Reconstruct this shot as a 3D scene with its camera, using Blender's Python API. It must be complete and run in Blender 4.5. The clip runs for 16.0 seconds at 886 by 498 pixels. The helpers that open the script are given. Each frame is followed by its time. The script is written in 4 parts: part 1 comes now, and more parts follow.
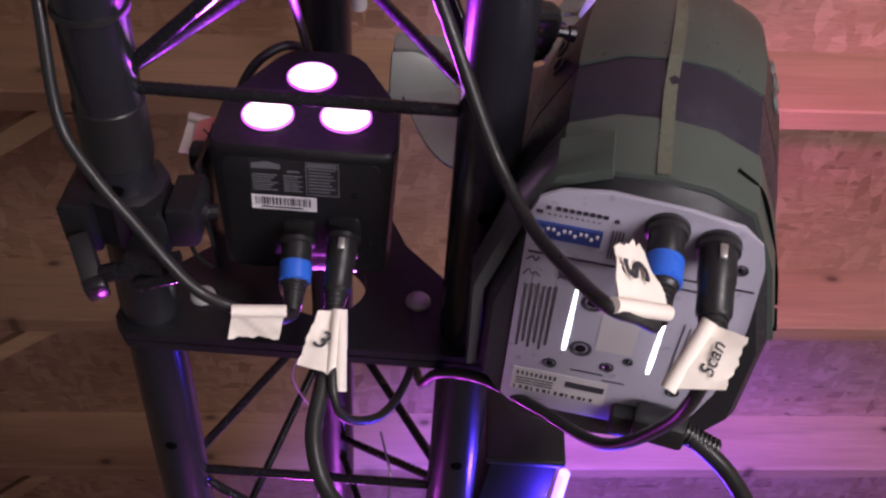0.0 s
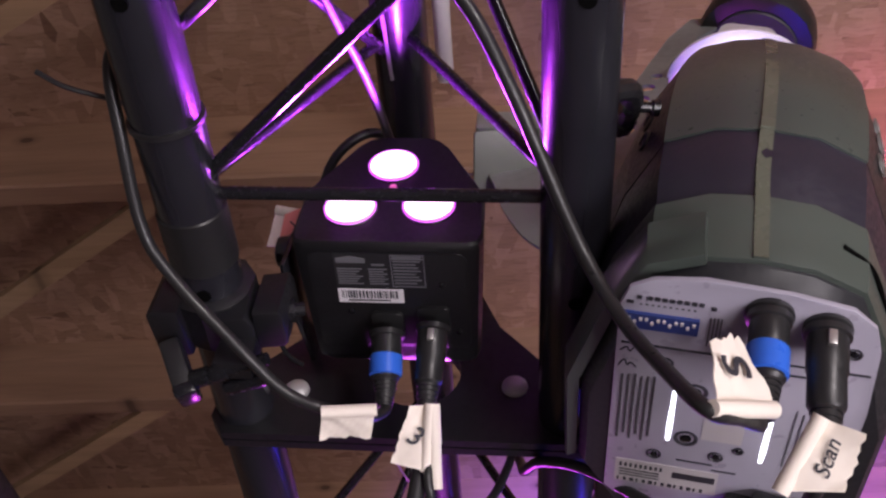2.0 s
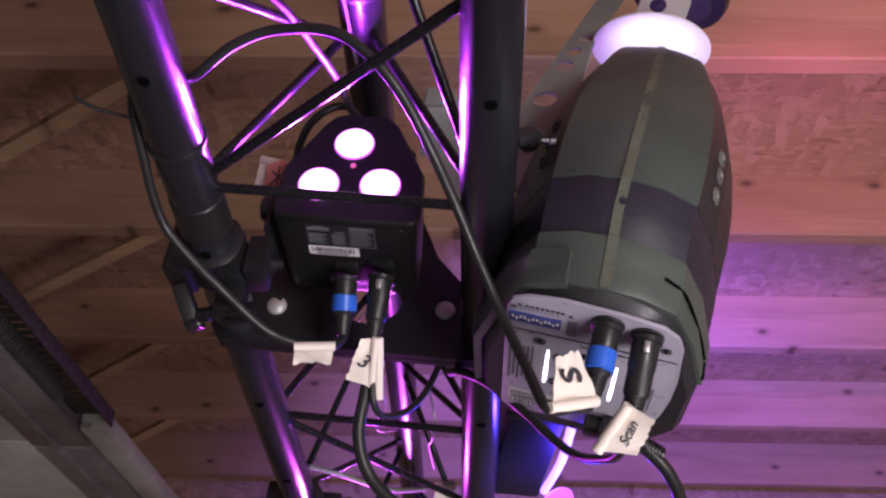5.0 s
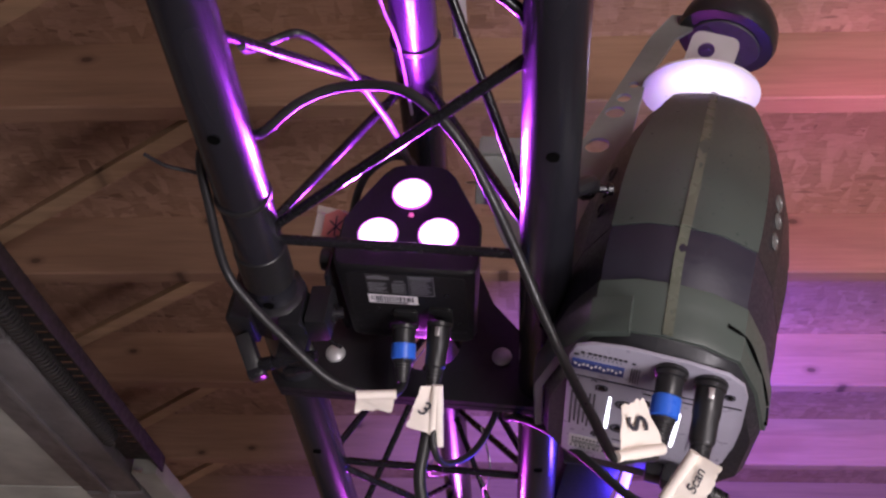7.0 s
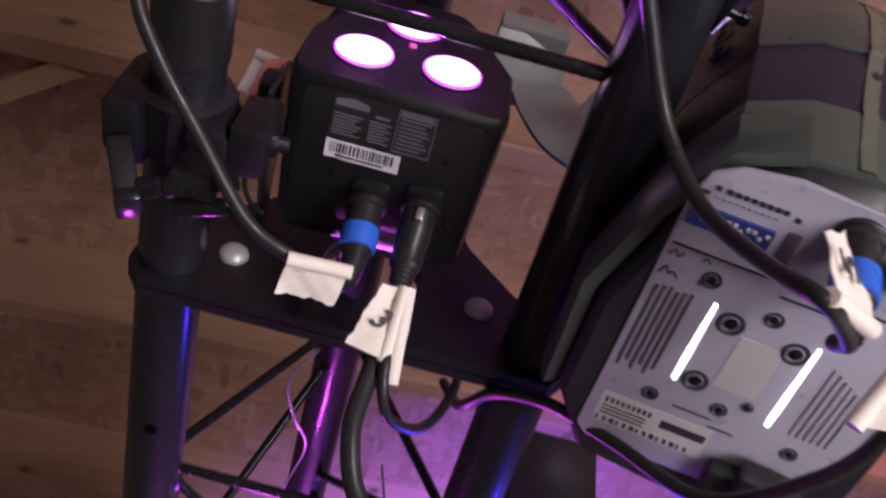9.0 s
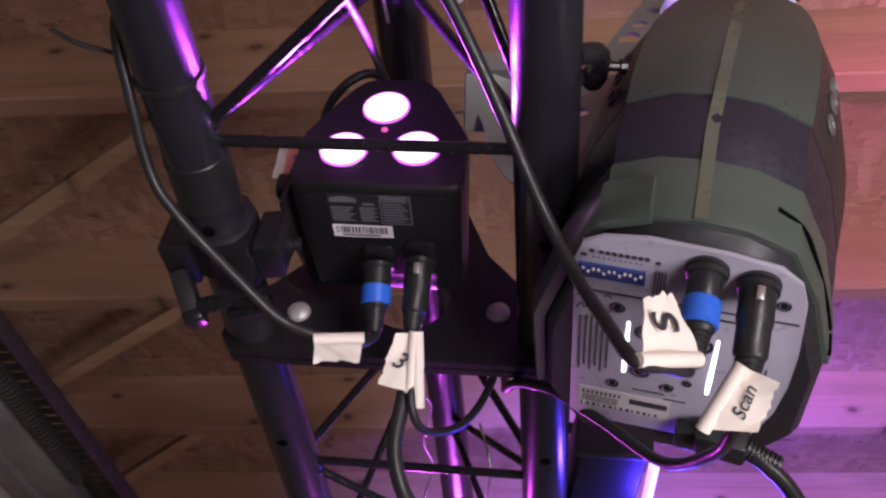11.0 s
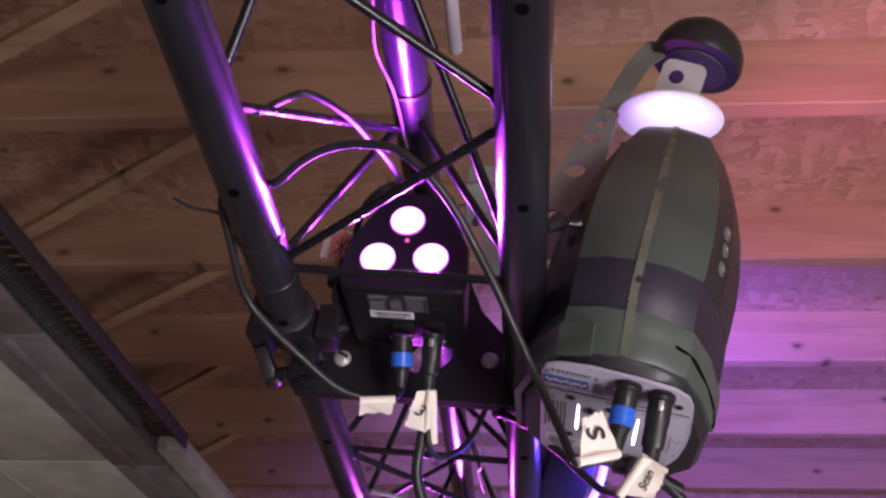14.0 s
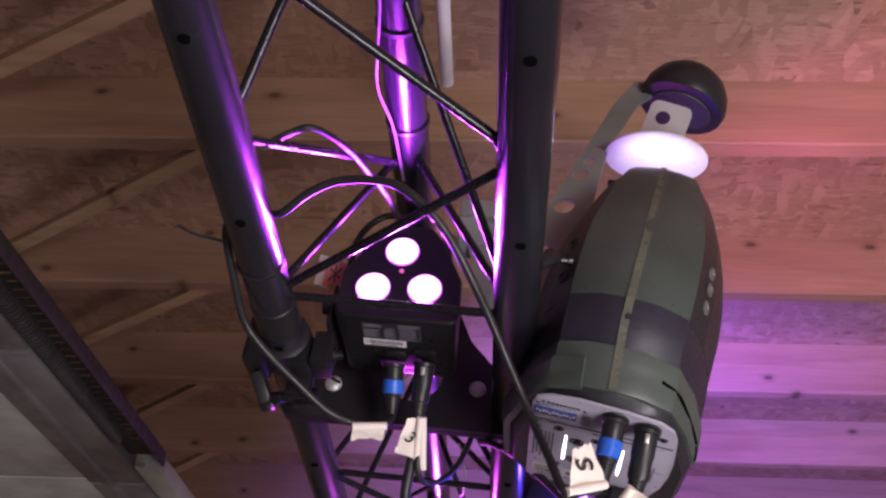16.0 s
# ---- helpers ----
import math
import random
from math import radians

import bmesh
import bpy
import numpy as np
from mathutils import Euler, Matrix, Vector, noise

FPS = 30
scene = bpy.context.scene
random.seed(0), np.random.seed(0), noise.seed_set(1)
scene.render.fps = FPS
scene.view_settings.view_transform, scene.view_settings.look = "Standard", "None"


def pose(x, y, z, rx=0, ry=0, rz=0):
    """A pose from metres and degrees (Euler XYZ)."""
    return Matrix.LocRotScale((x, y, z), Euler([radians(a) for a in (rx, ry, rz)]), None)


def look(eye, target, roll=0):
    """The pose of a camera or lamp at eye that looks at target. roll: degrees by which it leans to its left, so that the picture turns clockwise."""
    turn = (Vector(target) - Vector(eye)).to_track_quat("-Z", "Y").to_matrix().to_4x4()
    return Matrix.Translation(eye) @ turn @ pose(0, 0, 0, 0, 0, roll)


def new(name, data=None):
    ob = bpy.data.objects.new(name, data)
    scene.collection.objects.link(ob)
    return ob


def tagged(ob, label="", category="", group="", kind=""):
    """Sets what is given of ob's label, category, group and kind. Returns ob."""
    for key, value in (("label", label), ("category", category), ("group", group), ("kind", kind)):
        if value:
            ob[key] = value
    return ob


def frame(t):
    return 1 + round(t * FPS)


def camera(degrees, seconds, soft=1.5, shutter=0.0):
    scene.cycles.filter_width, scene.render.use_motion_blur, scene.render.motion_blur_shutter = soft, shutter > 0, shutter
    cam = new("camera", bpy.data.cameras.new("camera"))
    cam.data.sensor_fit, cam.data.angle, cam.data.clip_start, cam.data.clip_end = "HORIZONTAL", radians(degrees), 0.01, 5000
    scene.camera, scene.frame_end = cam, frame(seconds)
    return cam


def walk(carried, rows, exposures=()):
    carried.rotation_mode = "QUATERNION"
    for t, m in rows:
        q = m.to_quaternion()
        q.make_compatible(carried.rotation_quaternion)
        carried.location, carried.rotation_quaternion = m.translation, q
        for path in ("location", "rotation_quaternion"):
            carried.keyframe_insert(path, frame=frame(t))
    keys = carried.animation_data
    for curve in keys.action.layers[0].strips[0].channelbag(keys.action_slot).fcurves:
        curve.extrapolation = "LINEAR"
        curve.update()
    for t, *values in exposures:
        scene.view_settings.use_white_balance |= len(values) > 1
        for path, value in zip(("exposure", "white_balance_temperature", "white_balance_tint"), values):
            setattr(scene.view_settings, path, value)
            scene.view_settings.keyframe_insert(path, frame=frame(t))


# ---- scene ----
# the truss and what hangs on it is built level in its own frame; UP is the upward normal of the ceiling in that frame
UP = Vector((-0.0802, -0.0809, 1.0)).normalized()
T = UP.rotation_difference(Vector((0, 0, 1))).to_matrix().to_4x4()
cam = camera(46.9, 16.0, soft=2.4, shutter=0.3)
PATH = [
    (0, (0.107, -0.274, -0.58), (0.12, 1.105, 0.869), 3.8),
    (0.5, (0.136, -0.226, -0.575), (0.05, 1.14, 0.884), 7.0),
    (1, (0.153, -0.219, -0.552), (-0.044, 1.135, 0.907), 8.7),
    (1.5, (0.137, -0.252, -0.535), (-0.108, 1.047, 0.966), 8.8),
    (2, (0.122, -0.281, -0.54), (-0.085, 1.029, 0.957), 7.7),
    (2.5, (0.118, -0.327, -0.55), (-0.032, 1.055, 0.887), 6.0),
    (3, (0.187, -0.393, -0.561), (-0.069, 1.112, 0.731), 8.9),
    (3.2, (0.198, -0.429, -0.545), (-0.067, 1.111, 0.703), 8.7),
    (5.3, (0.174, -0.589, -0.555), (0.026, 1.04, 0.595), 7.6),
    (5.5, (0.181, -0.586, -0.554), (0.015, 1.041, 0.597), 7.6),
    (6, (0.171, -0.593, -0.554), (-0.041, 1.01, 0.624), 8.0),
    (6.5, (0.159, -0.601, -0.551), (-0.072, 0.98, 0.652), 8.8),
    (7, (0.152, -0.604, -0.557), (-0.075, 0.979, 0.645), 8.5),
    (7.5, (0.171, -0.585, -0.562), (-0.059, 1.002, 0.633), 9.4),
    (8, (0.188, -0.496, -0.596), (-0.048, 1.086, 0.606), 11.0),
    (8.5, (0.138, -0.318, -0.612), (-0.036, 1.206, 0.671), 13.5),
    (9, (0.024, -0.118, -0.546), (0.102, 1.11, 1.031), 12.3),
    (9.2, (-0.002, -0.085, -0.542), (0.108, 1.052, 1.1), 11.4),
    (11.3, (0.182, -0.426, -0.558), (-0.145, 1.096, 0.699), 10.2),
    (11.5, (0.177, -0.472, -0.561), (-0.144, 1.087, 0.649), 11.2),
    (12, (0.144, -0.595, -0.589), (-0.061, 1.056, 0.52), 7.1),
    (12.5, (0.152, -0.691, -0.601), (-0.042, 1.005, 0.441), 7.3),
    (13, (0.194, -0.723, -0.599), (-0.056, 0.954, 0.462), 8.8),
    (13.5, (0.212, -0.732, -0.591), (-0.051, 0.91, 0.519), 8.9),
    (14, (0.187, -0.761, -0.581), (-0.058, 0.868, 0.553), 8.2),
    (14.5, (0.173, -0.788, -0.574), (-0.08, 0.827, 0.578), 8.7),
    (15, (0.166, -0.803, -0.586), (-0.084, 0.81, 0.569), 8.9),
    (15.5, (0.165, -0.803, -0.595), (-0.063, 0.817, 0.556), 9.0),
    (16, (0.163, -0.8, -0.594), (-0.029, 0.809, 0.579), 8.7),
]
walk(cam, [(t, T @ look(eye, target, roll)) for t, eye, target, roll in PATH])

# ---- light ----
world = bpy.data.worlds.new("world")
scene.world = world
world.use_nodes = True
world.node_tree.nodes["Background"].inputs[0].default_value = (0.9, 0.75, 0.68, 1)
world.node_tree.nodes["Background"].inputs[1].default_value = 0.25


def lamp(name, kind, power, colour, m, size=0.1, angle=60, blend=0.5):
    data = bpy.data.lights.new(name, kind)
    data.energy, data.color = power, colour
    if kind == "AREA":
        data.size = size
    if kind == "SPOT":
        data.spot_size, data.spot_blend, data.shadow_soft_size = radians(angle), blend, size
    if kind == "POINT":
        data.shadow_soft_size = size
    ob = new(name, data)
    ob.matrix_world = m
    return ob


MAGENTA, BLUE, PINK = (0.52, 0.05, 1.0), (0.16, 0.05, 1.0), (1.0, 0.16, 0.5)
# unseen area lamps added as fill for the lit room behind the camera
lamp("room_fill", "AREA", 72, (1.0, 0.9, 0.92), look((1.7, -3.0, -1.1), (0.4, 0.8, 0.2)), 0.9)
lamp("room_fill_low", "AREA", 72, (1.0, 0.9, 0.98), look((1.4, -0.7, -1.97), (0.2, 0.6, 0.1)), 1.1)
# the three lenses of the wedge wash light
for lx, lz in ((-0.009, 0.144), (-0.037, 0.087), (0.026, 0.091)):
    lamp("wash_lens_lamp", "SPOT", 17, MAGENTA, T @ look((lx, 0.212, lz), (lx, -1.0, lz + 0.2)), 0.012, 128, 0.8)
# the strip light and the far heads beyond the plate
lamp("strip_lamp", "SPOT", 370, BLUE, T @ look((0.275, 0.88, 0.15), (0.64, 2.3, 0.6)), 0.04, 94, 1.0)
# added point lamp beside the strip lens, for its blue spill and bloom
lamp("strip_glow", "POINT", 4.0, (0.07, 0.03, 1.0), T @ pose(0.285, 0.74, -0.015), 0.02)
lamp("far_wash_lamp", "SPOT", 135, (0.7, 0.12, 1.0), T @ look((0.02, 1.55, 0.12), (-0.012, 0.5, 0.22)), 0.03, 27, 0.4)
lamp("far_bar_lamp", "SPOT", 9, (0.78, 0.08, 1.0), T @ look((-0.05, 1.02, -0.03), (0.02, 0.3, 0.06)), 0.03, 100, 0.6)
lamp("far_head_lamp", "SPOT", 1.4, PINK, T @ look((0.31, 1.2, 0.14), (1.2, 1.5, 0.8)), 0.03, 120, 0.9)
lamp("scanner_lamp", "SPOT", 0.62, (0.97, 0.84, 1.0), T @ look((0.304, 0.27, 0.312), (0.316, 0.304, 0.41)), 0.02, 75, 0.08)
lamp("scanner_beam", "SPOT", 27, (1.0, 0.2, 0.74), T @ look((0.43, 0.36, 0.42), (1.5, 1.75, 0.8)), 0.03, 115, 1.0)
# extra spot added to redden the ceiling at the upper right
lamp("ceiling_red_spot", "SPOT", 4, (1.0, 0.16, 0.07), T @ look((0.43, 0.34, 0.42), (1.1, 0.35, 0.95)), 0.03, 70, 1.0)


# ---- materials ----
def material(name, build):
    m = bpy.data.materials.new(name)
    m.use_nodes = True
    nt = m.node_tree
    build(nt, nt.nodes["Principled BSDF"])
    return m


def node(nt, kind, **values):
    n = nt.nodes.new(kind)
    for k, v in values.items():
        n.inputs[k.replace("_", " ")].default_value = v
    return n


def coords(nt, scale=(1, 1, 1), world_space=False):
    tc = nt.nodes.new("ShaderNodeTexCoord")
    mp = nt.nodes.new("ShaderNodeMapping")
    mp.inputs["Scale"].default_value = scale
    if world_space:
        g = nt.nodes.new("ShaderNodeNewGeometry")
        nt.links.new(g.outputs["Position"], mp.inputs["Vector"])
    else:
        nt.links.new(tc.outputs["Object"], mp.inputs["Vector"])
    return mp.outputs["Vector"]


def ramp(nt, fac, stops):
    r = nt.nodes.new("ShaderNodeValToRGB")
    el = r.color_ramp.elements
    el[0].position, el[0].color = stops[0][0], (*stops[0][1], 1)
    el[1].position, el[1].color = stops[-1][0], (*stops[-1][1], 1)
    for p, c in stops[1:-1]:
        e = el.new(p)
        e.color = (*c, 1)
    nt.links.new(fac, r.inputs["Fac"])
    return r.outputs["Color"]


def mix(nt, fac, a, b, mode="MIX"):
    n = nt.nodes.new("ShaderNodeMix")
    n.data_type, n.blend_type = "RGBA", mode
    if isinstance(fac, float):
        n.inputs[0].default_value = fac
    else:
        nt.links.new(fac, n.inputs[0])
    for s, v in ((6, a), (7, b)):
        if isinstance(v, tuple):
            n.inputs[s].default_value = (*v, 1)
        else:
            nt.links.new(v, n.inputs[s])
    return n.outputs[2]


def bump(nt, bsdf, height, strength=0.2, distance=0.002):
    b = nt.nodes.new("ShaderNodeBump")
    b.inputs["Strength"].default_value, b.inputs["Distance"].default_value = strength, distance
    nt.links.new(height, b.inputs["Height"])
    nt.links.new(b.outputs["Normal"], bsdf.inputs["Normal"])


def plain(name, colour, rough=0.5, metal=0.0, vary=0.25, scale=60, bumpy=0.1, scratches=0.0, uneven=0.1):
    """A painted, moulded or metal surface with fine grain, blotches and, if asked, scuffs."""
    def build(nt, bsdf):
        v = coords(nt, (1, 1, 1))
        n = node(nt, "ShaderNodeTexNoise", Scale=scale, Detail=5.0)
        big = node(nt, "ShaderNodeTexNoise", Scale=9.0, Detail=3.0)
        nt.links.new(v, n.inputs["Vector"])
        nt.links.new(v, big.inputs["Vector"])
        lo = tuple(c * (1 - vary) for c in colour)
        hi = tuple(min(1, c * (1 + vary)) for c in colour)
        c1 = ramp(nt, big.outputs["Fac"], ((0.3, lo), (0.7, hi)))
        if scratches:
            sc = node(nt, "ShaderNodeTexNoise", Scale=1.0, Detail=8.0, Roughness=0.7)
            nt.links.new(coords(nt, (40, 300, 120)), sc.inputs["Vector"])
            f = ramp(nt, sc.outputs["Fac"], ((0.66, (0, 0, 0)), (0.74, (scratches,) * 3)))
            c1 = mix(nt, f, c1, tuple(min(1, c * 4 + 0.12) for c in colour))
        nt.links.new(c1, bsdf.inputs["Base Color"])
        r = ramp(nt, n.outputs["Fac"], ((0.3, (max(0.03, rough - uneven),) * 3), (0.7, (min(1, rough + uneven),) * 3)))
        nt.links.new(r, bsdf.inputs["Roughness"])
        bsdf.inputs["Metallic"].default_value = metal
        if bumpy:
            bump(nt, bsdf, n.outputs["Fac"], bumpy, 0.001)
    return material(name, build)


def glow(name, colour, strength, base=0.5):
    def build(nt, bsdf):
        bsdf.inputs["Base Color"].default_value = (base, base, base, 1)
        bsdf.inputs["Emission Color"].default_value = (*colour, 1)
        bsdf.inputs["Emission Strength"].default_value = strength
    return material(name, build)


def lumber(name, tint, across):
    """Sawn softwood: grain lines along the board, knots, stains; every board its own tone."""
    def build(nt, bsdf):
        info = nt.nodes.new("ShaderNodeObjectInfo")
        off = nt.nodes.new("ShaderNodeVectorMath")
        off.operation = "SCALE"
        off.inputs[0].default_value = (7.3, 3.1, 5.7)
        nt.links.new(info.outputs["Random"], off.inputs["Scale"])

        def shifted(scale):
            a = nt.nodes.new("ShaderNodeVectorMath")
            a.operation = "ADD"
            nt.links.new(coords(nt, scale), a.inputs[0])
            nt.links.new(off.outputs[0], a.inputs[1])
            return a.outputs[0]
        grain = node(nt, "ShaderNodeTexNoise", Scale=1.0, Detail=7.0, Roughness=0.6, Distortion=0.6)
        nt.links.new(shifted((2.2, across, across)), grain.inputs["Vector"])
        fine = node(nt, "ShaderNodeTexNoise", Scale=1.0, Detail=4.0)
        nt.links.new(shifted((9, across * 7, across * 7)), fine.inputs["Vector"])
        blotch = node(nt, "ShaderNodeTexNoise", Scale=2.5, Detail=3.0)
        nt.links.new(shifted((1, 2.5, 2.5)), blotch.inputs["Vector"])
        knot = node(nt, "ShaderNodeTexVoronoi", Scale=1.0, Randomness=1.0)
        knot.voronoi_dimensions = "2D"
        flat = coords(nt, (3.6, 0.02, 6.0))
        flat.node.inputs["Rotation"].default_value = (math.pi / 2, 0, 0)
        moved = nt.nodes.new("ShaderNodeVectorMath")
        moved.operation = "ADD"
        nt.links.new(flat, moved.inputs[0])
        nt.links.new(off.outputs[0], moved.inputs[1])
        nt.links.new(moved.outputs[0], knot.inputs["Vector"])
        c = ramp(nt, grain.outputs["Fac"], ((0.3, tuple(v * 0.72 for v in tint)), (0.5, tint), (0.72, tuple(min(1, v * 1.22) for v in tint))))
        c = mix(nt, 0.35, c, ramp(nt, fine.outputs["Fac"], ((0.35, tuple(v * 0.7 for v in tint)), (0.65, tint))))
        c = mix(nt, ramp(nt, blotch.outputs["Fac"], ((0.45, (0, 0, 0)), (0.75, (0.5, 0.5, 0.5)))), c, tuple(v * k for v, k in zip(tint, (0.6, 0.5, 0.42))))
        k = ramp(nt, knot.outputs["Distance"], ((0.03, (0.85, 0.85, 0.85)), (0.05, (0.35, 0.35, 0.35)), (0.11, (0, 0, 0))))
        c = mix(nt, k, c, (0.07, 0.035, 0.02))
        tone = nt.nodes.new("ShaderNodeMapRange")
        tone.inputs["To Min"].default_value, tone.inputs["To Max"].default_value = 0.82, 1.12
        nt.links.new(info.outputs["Random"], tone.inputs["Value"])
        sc = nt.nodes.new("ShaderNodeVectorMath")
        sc.operation = "SCALE"
        nt.links.new(c, sc.inputs[0])
        nt.links.new(tone.outputs[0], sc.inputs["Scale"])
        nt.links.new(sc.outputs[0], bsdf.inputs["Base Color"])
        bsdf.inputs["Roughness"].default_value = 0.75
        bump(nt, bsdf, grain.outputs["Fac"], 0.25, 0.002)
    return material(name, build)


def strand_board(name, upright):
    """Oriented strand board: flakes laid in several directions, each its own tone."""
    def build(nt, bsdf):
        col, hgt = None, None
        for i, (sx, sy, rot) in enumerate(((17, 62, 0.3), (15, 52, -0.5), (48, 18, 0.15))):
            v = coords(nt, (sx, 1, sy) if upright else (sx, sy, 1))
            v.node.inputs["Rotation"].default_value = (0, rot, 0) if upright else (0, 0, rot)
            v.node.inputs["Location"].default_value = (i * 3.3, i * 1.7, 0)
            warp = node(nt, "ShaderNodeTexNoise", Scale=0.8, Detail=2.0)
            nt.links.new(v, warp.inputs["Vector"])
            ad = mix(nt, 0.25, v, warp.outputs["Color"], "ADD")
            vo = node(nt, "ShaderNodeTexVoronoi", Scale=1.0)
            nt.links.new(ad, vo.inputs["Vector"])
            sep = nt.nodes.new("ShaderNodeSeparateColor")
            nt.links.new(vo.outputs["Color"], sep.inputs[0])
            c = ramp(nt, sep.outputs[0], ((0.0, (0.32, 0.185, 0.12)), (0.5, (0.39, 0.23, 0.152)), (0.9, (0.47, 0.285, 0.2)), (1.0, (0.21, 0.112, 0.07))))
            col = c if col is None else mix(nt, ramp(nt, sep.outputs[1], ((0.5, (0, 0, 0)), (0.55, (1, 1, 1)))), col, c)
            hgt = vo.outputs["Distance"]
        st = node(nt, "ShaderNodeTexNoise", Scale=2.0, Detail=4.0)
        nt.links.new(coords(nt), st.inputs["Vector"])
        col = mix(nt, ramp(nt, st.outputs["Fac"], ((0.45, (0, 0, 0)), (0.7, (0.4, 0.4, 0.4)))), col, (0.3, 0.15, 0.08))
        # fibres along the flakes, and a few dark resin specks
        fibre = node(nt, "ShaderNodeTexNoise", Scale=1.0, Detail=5.0, Roughness=0.7, Distortion=0.8)
        nt.links.new(coords(nt, (28, 1, 190) if upright else (28, 190, 1)), fibre.inputs["Vector"])
        col = mix(nt, 0.55, col, ramp(nt, fibre.outputs["Fac"], ((0.32, (0.5, 0.46, 0.42)), (0.5, (0.95, 0.95, 0.95)), (0.7, (1.0, 1.0, 1.0)))), "MULTIPLY")
        speck = node(nt, "ShaderNodeTexNoise", Scale=1.0, Detail=3.0)
        nt.links.new(coords(nt, (14, 1, 55) if upright else (14, 55, 1)), speck.inputs["Vector"])
        col = mix(nt, ramp(nt, speck.outputs["Fac"], ((0.68, (0, 0, 0)), (0.74, (0.7, 0.7, 0.7)))), col, (0.13, 0.07, 0.045))
        nt.links.new(col, bsdf.inputs["Base Color"])
        bsdf.inputs["Roughness"].default_value = 0.7
        bump(nt, bsdf, hgt, 0.3, 0.002)
    return material(name, build)


BLACK = plain("black_powder_coat", (0.016, 0.016, 0.021), 0.24, 0.0, 0.2, 120, 0.01, 0.02, 0.03)
PLATE = plain("black_plate_paint", (0.008, 0.008, 0.01), 0.5, 0.0, 0.3, 160, 0.1)
BLACK_ROD = plain("black_rod", (0.014, 0.014, 0.017), 0.22, 0.3, 0.3, 200, 0.08)
BLACK_CASE = plain("black_case", (0.008, 0.008, 0.01), 0.45, 0.0, 0.3, 260, 0.2)
BLACK_PLASTIC = plain("black_plastic", (0.015, 0.015, 0.016), 0.38, 0.0, 0.2, 300, 0.1)
RUBBER = plain("black_rubber", (0.02, 0.02, 0.021), 0.37, 0.0, 0.2, 180, 0.1)
HOOD_GREY = plain("hood_grey", (0.056, 0.072, 0.064), 0.32, 0.0, 0.2, 240, 0.015, 0.03, 0.05)
HOOD_LIGHT = plain("hood_light_grey", (0.07, 0.088, 0.076), 0.35, 0.0, 0.15, 240, 0.02, 0.03, 0.05)
HOOD_DARK = plain("hood_dark", (0.022, 0.02, 0.032), 0.4, 0.0, 0.2, 240, 0.12)
HOUSING = plain("housing_charcoal", (0.019, 0.02, 0.023), 0.42, 0.0, 0.2, 260, 0.15)
PANEL = plain("panel_lilac_grey", (0.38, 0.365, 0.44), 0.35, 0.05, 0.12, 90, 0.03)
INK = plain("dark_ink", (0.03, 0.03, 0.04), 0.5, 0.0, 0.1, 60, 0.0)
PLATE_BLACK = plain("plate_black", (0.018, 0.018, 0.021), 0.42, 0.0, 0.15, 90, 0.02)
GREY_INK = plain("grey_ink", (0.06, 0.06, 0.066), 0.5, 0.0, 0.1, 60, 0.0)
PRINT_GREY = plain("print_grey", (0.13, 0.13, 0.145), 0.5, 0.0, 0.1, 60, 0.0)
VENT = plain("vent_grey", (0.12, 0.12, 0.115), 0.4, 0.0, 0.15, 120, 0.03)
STICKER = plain("sticker", (0.5, 0.475, 0.48), 0.45, 0.0, 0.12, 60, 0.05)
WHITE = plain("white_label", (0.75, 0.73, 0.76), 0.45, 0.0, 0.08, 60, 0.03)
NAVY = plain("switch_blue", (0.02, 0.04, 0.18), 0.4, 0.0, 0.1, 60, 0.0)
BLUE_RING = plain("blue_plastic", (0.03, 0.13, 0.62), 0.35, 0.0, 0.12, 120, 0.03)
STEEL = plain("bolt_steel", (0.42, 0.41, 0.4), 0.4, 0.8, 0.15, 120, 0.02)
HOLE = plain("hole_black", (0.004, 0.004, 0.004), 0.9, 0.0, 0.1, 60, 0.0)
HOLE.node_tree.nodes["Principled BSDF"].inputs["Specular IOR Level"].default_value = 0.0
BRIGHT = plain("bright_steel", (0.55, 0.55, 0.54), 0.4, 0.4, 0.12, 80, 0.03)
DARK_PLATE = plain("dome_underside", (0.035, 0.034, 0.04), 0.55, 0.0, 0.15, 80, 0.05)
ARM_GREY = plain("arm_grey", (0.23, 0.245, 0.225), 0.42, 0.1, 0.18, 120, 0.08, 0.1)
PATCH_PINK = plain("salmon_pink", (0.84, 0.3, 0.26), 0.6, 0.0, 0.2, 90, 0.25)
TAG_YELLOW = plain("yellow_tag", (0.55, 0.5, 0.08), 0.5, 0.0, 0.15, 90, 0.1)
TAPE = plain("masking_tape", (0.84, 0.77, 0.68), 0.75, 0.0, 0.1, 90, 0.25)
CLEAR_TAPE = plain("tape_strip", (0.105, 0.115, 0.086), 0.3, 0.0, 0.2, 60, 0.05)
DOOR_GREY = plain("door_grey", (0.33, 0.33, 0.29), 0.5, 0.0, 0.18, 30, 0.1)
DOOR_EDGE = plain("door_edge", (0.16, 0.15, 0.15), 0.5, 0.2, 0.25, 40, 0.1)
SPRING = plain("spring_dark", (0.035, 0.033, 0.032), 0.4, 0.3, 0.2, 80, 0.05)
TRACK_BLACK = plain("track_dark", (0.022, 0.02, 0.019), 0.5, 0.1, 0.3, 80, 0.15)
CONCRETE = plain("concrete", (0.32, 0.3, 0.28), 0.8, 0.0, 0.25, 20, 0.3)
WALLBOARD = plain("wallboard", (0.48, 0.46, 0.43), 0.8, 0.0, 0.15, 25, 0.15)
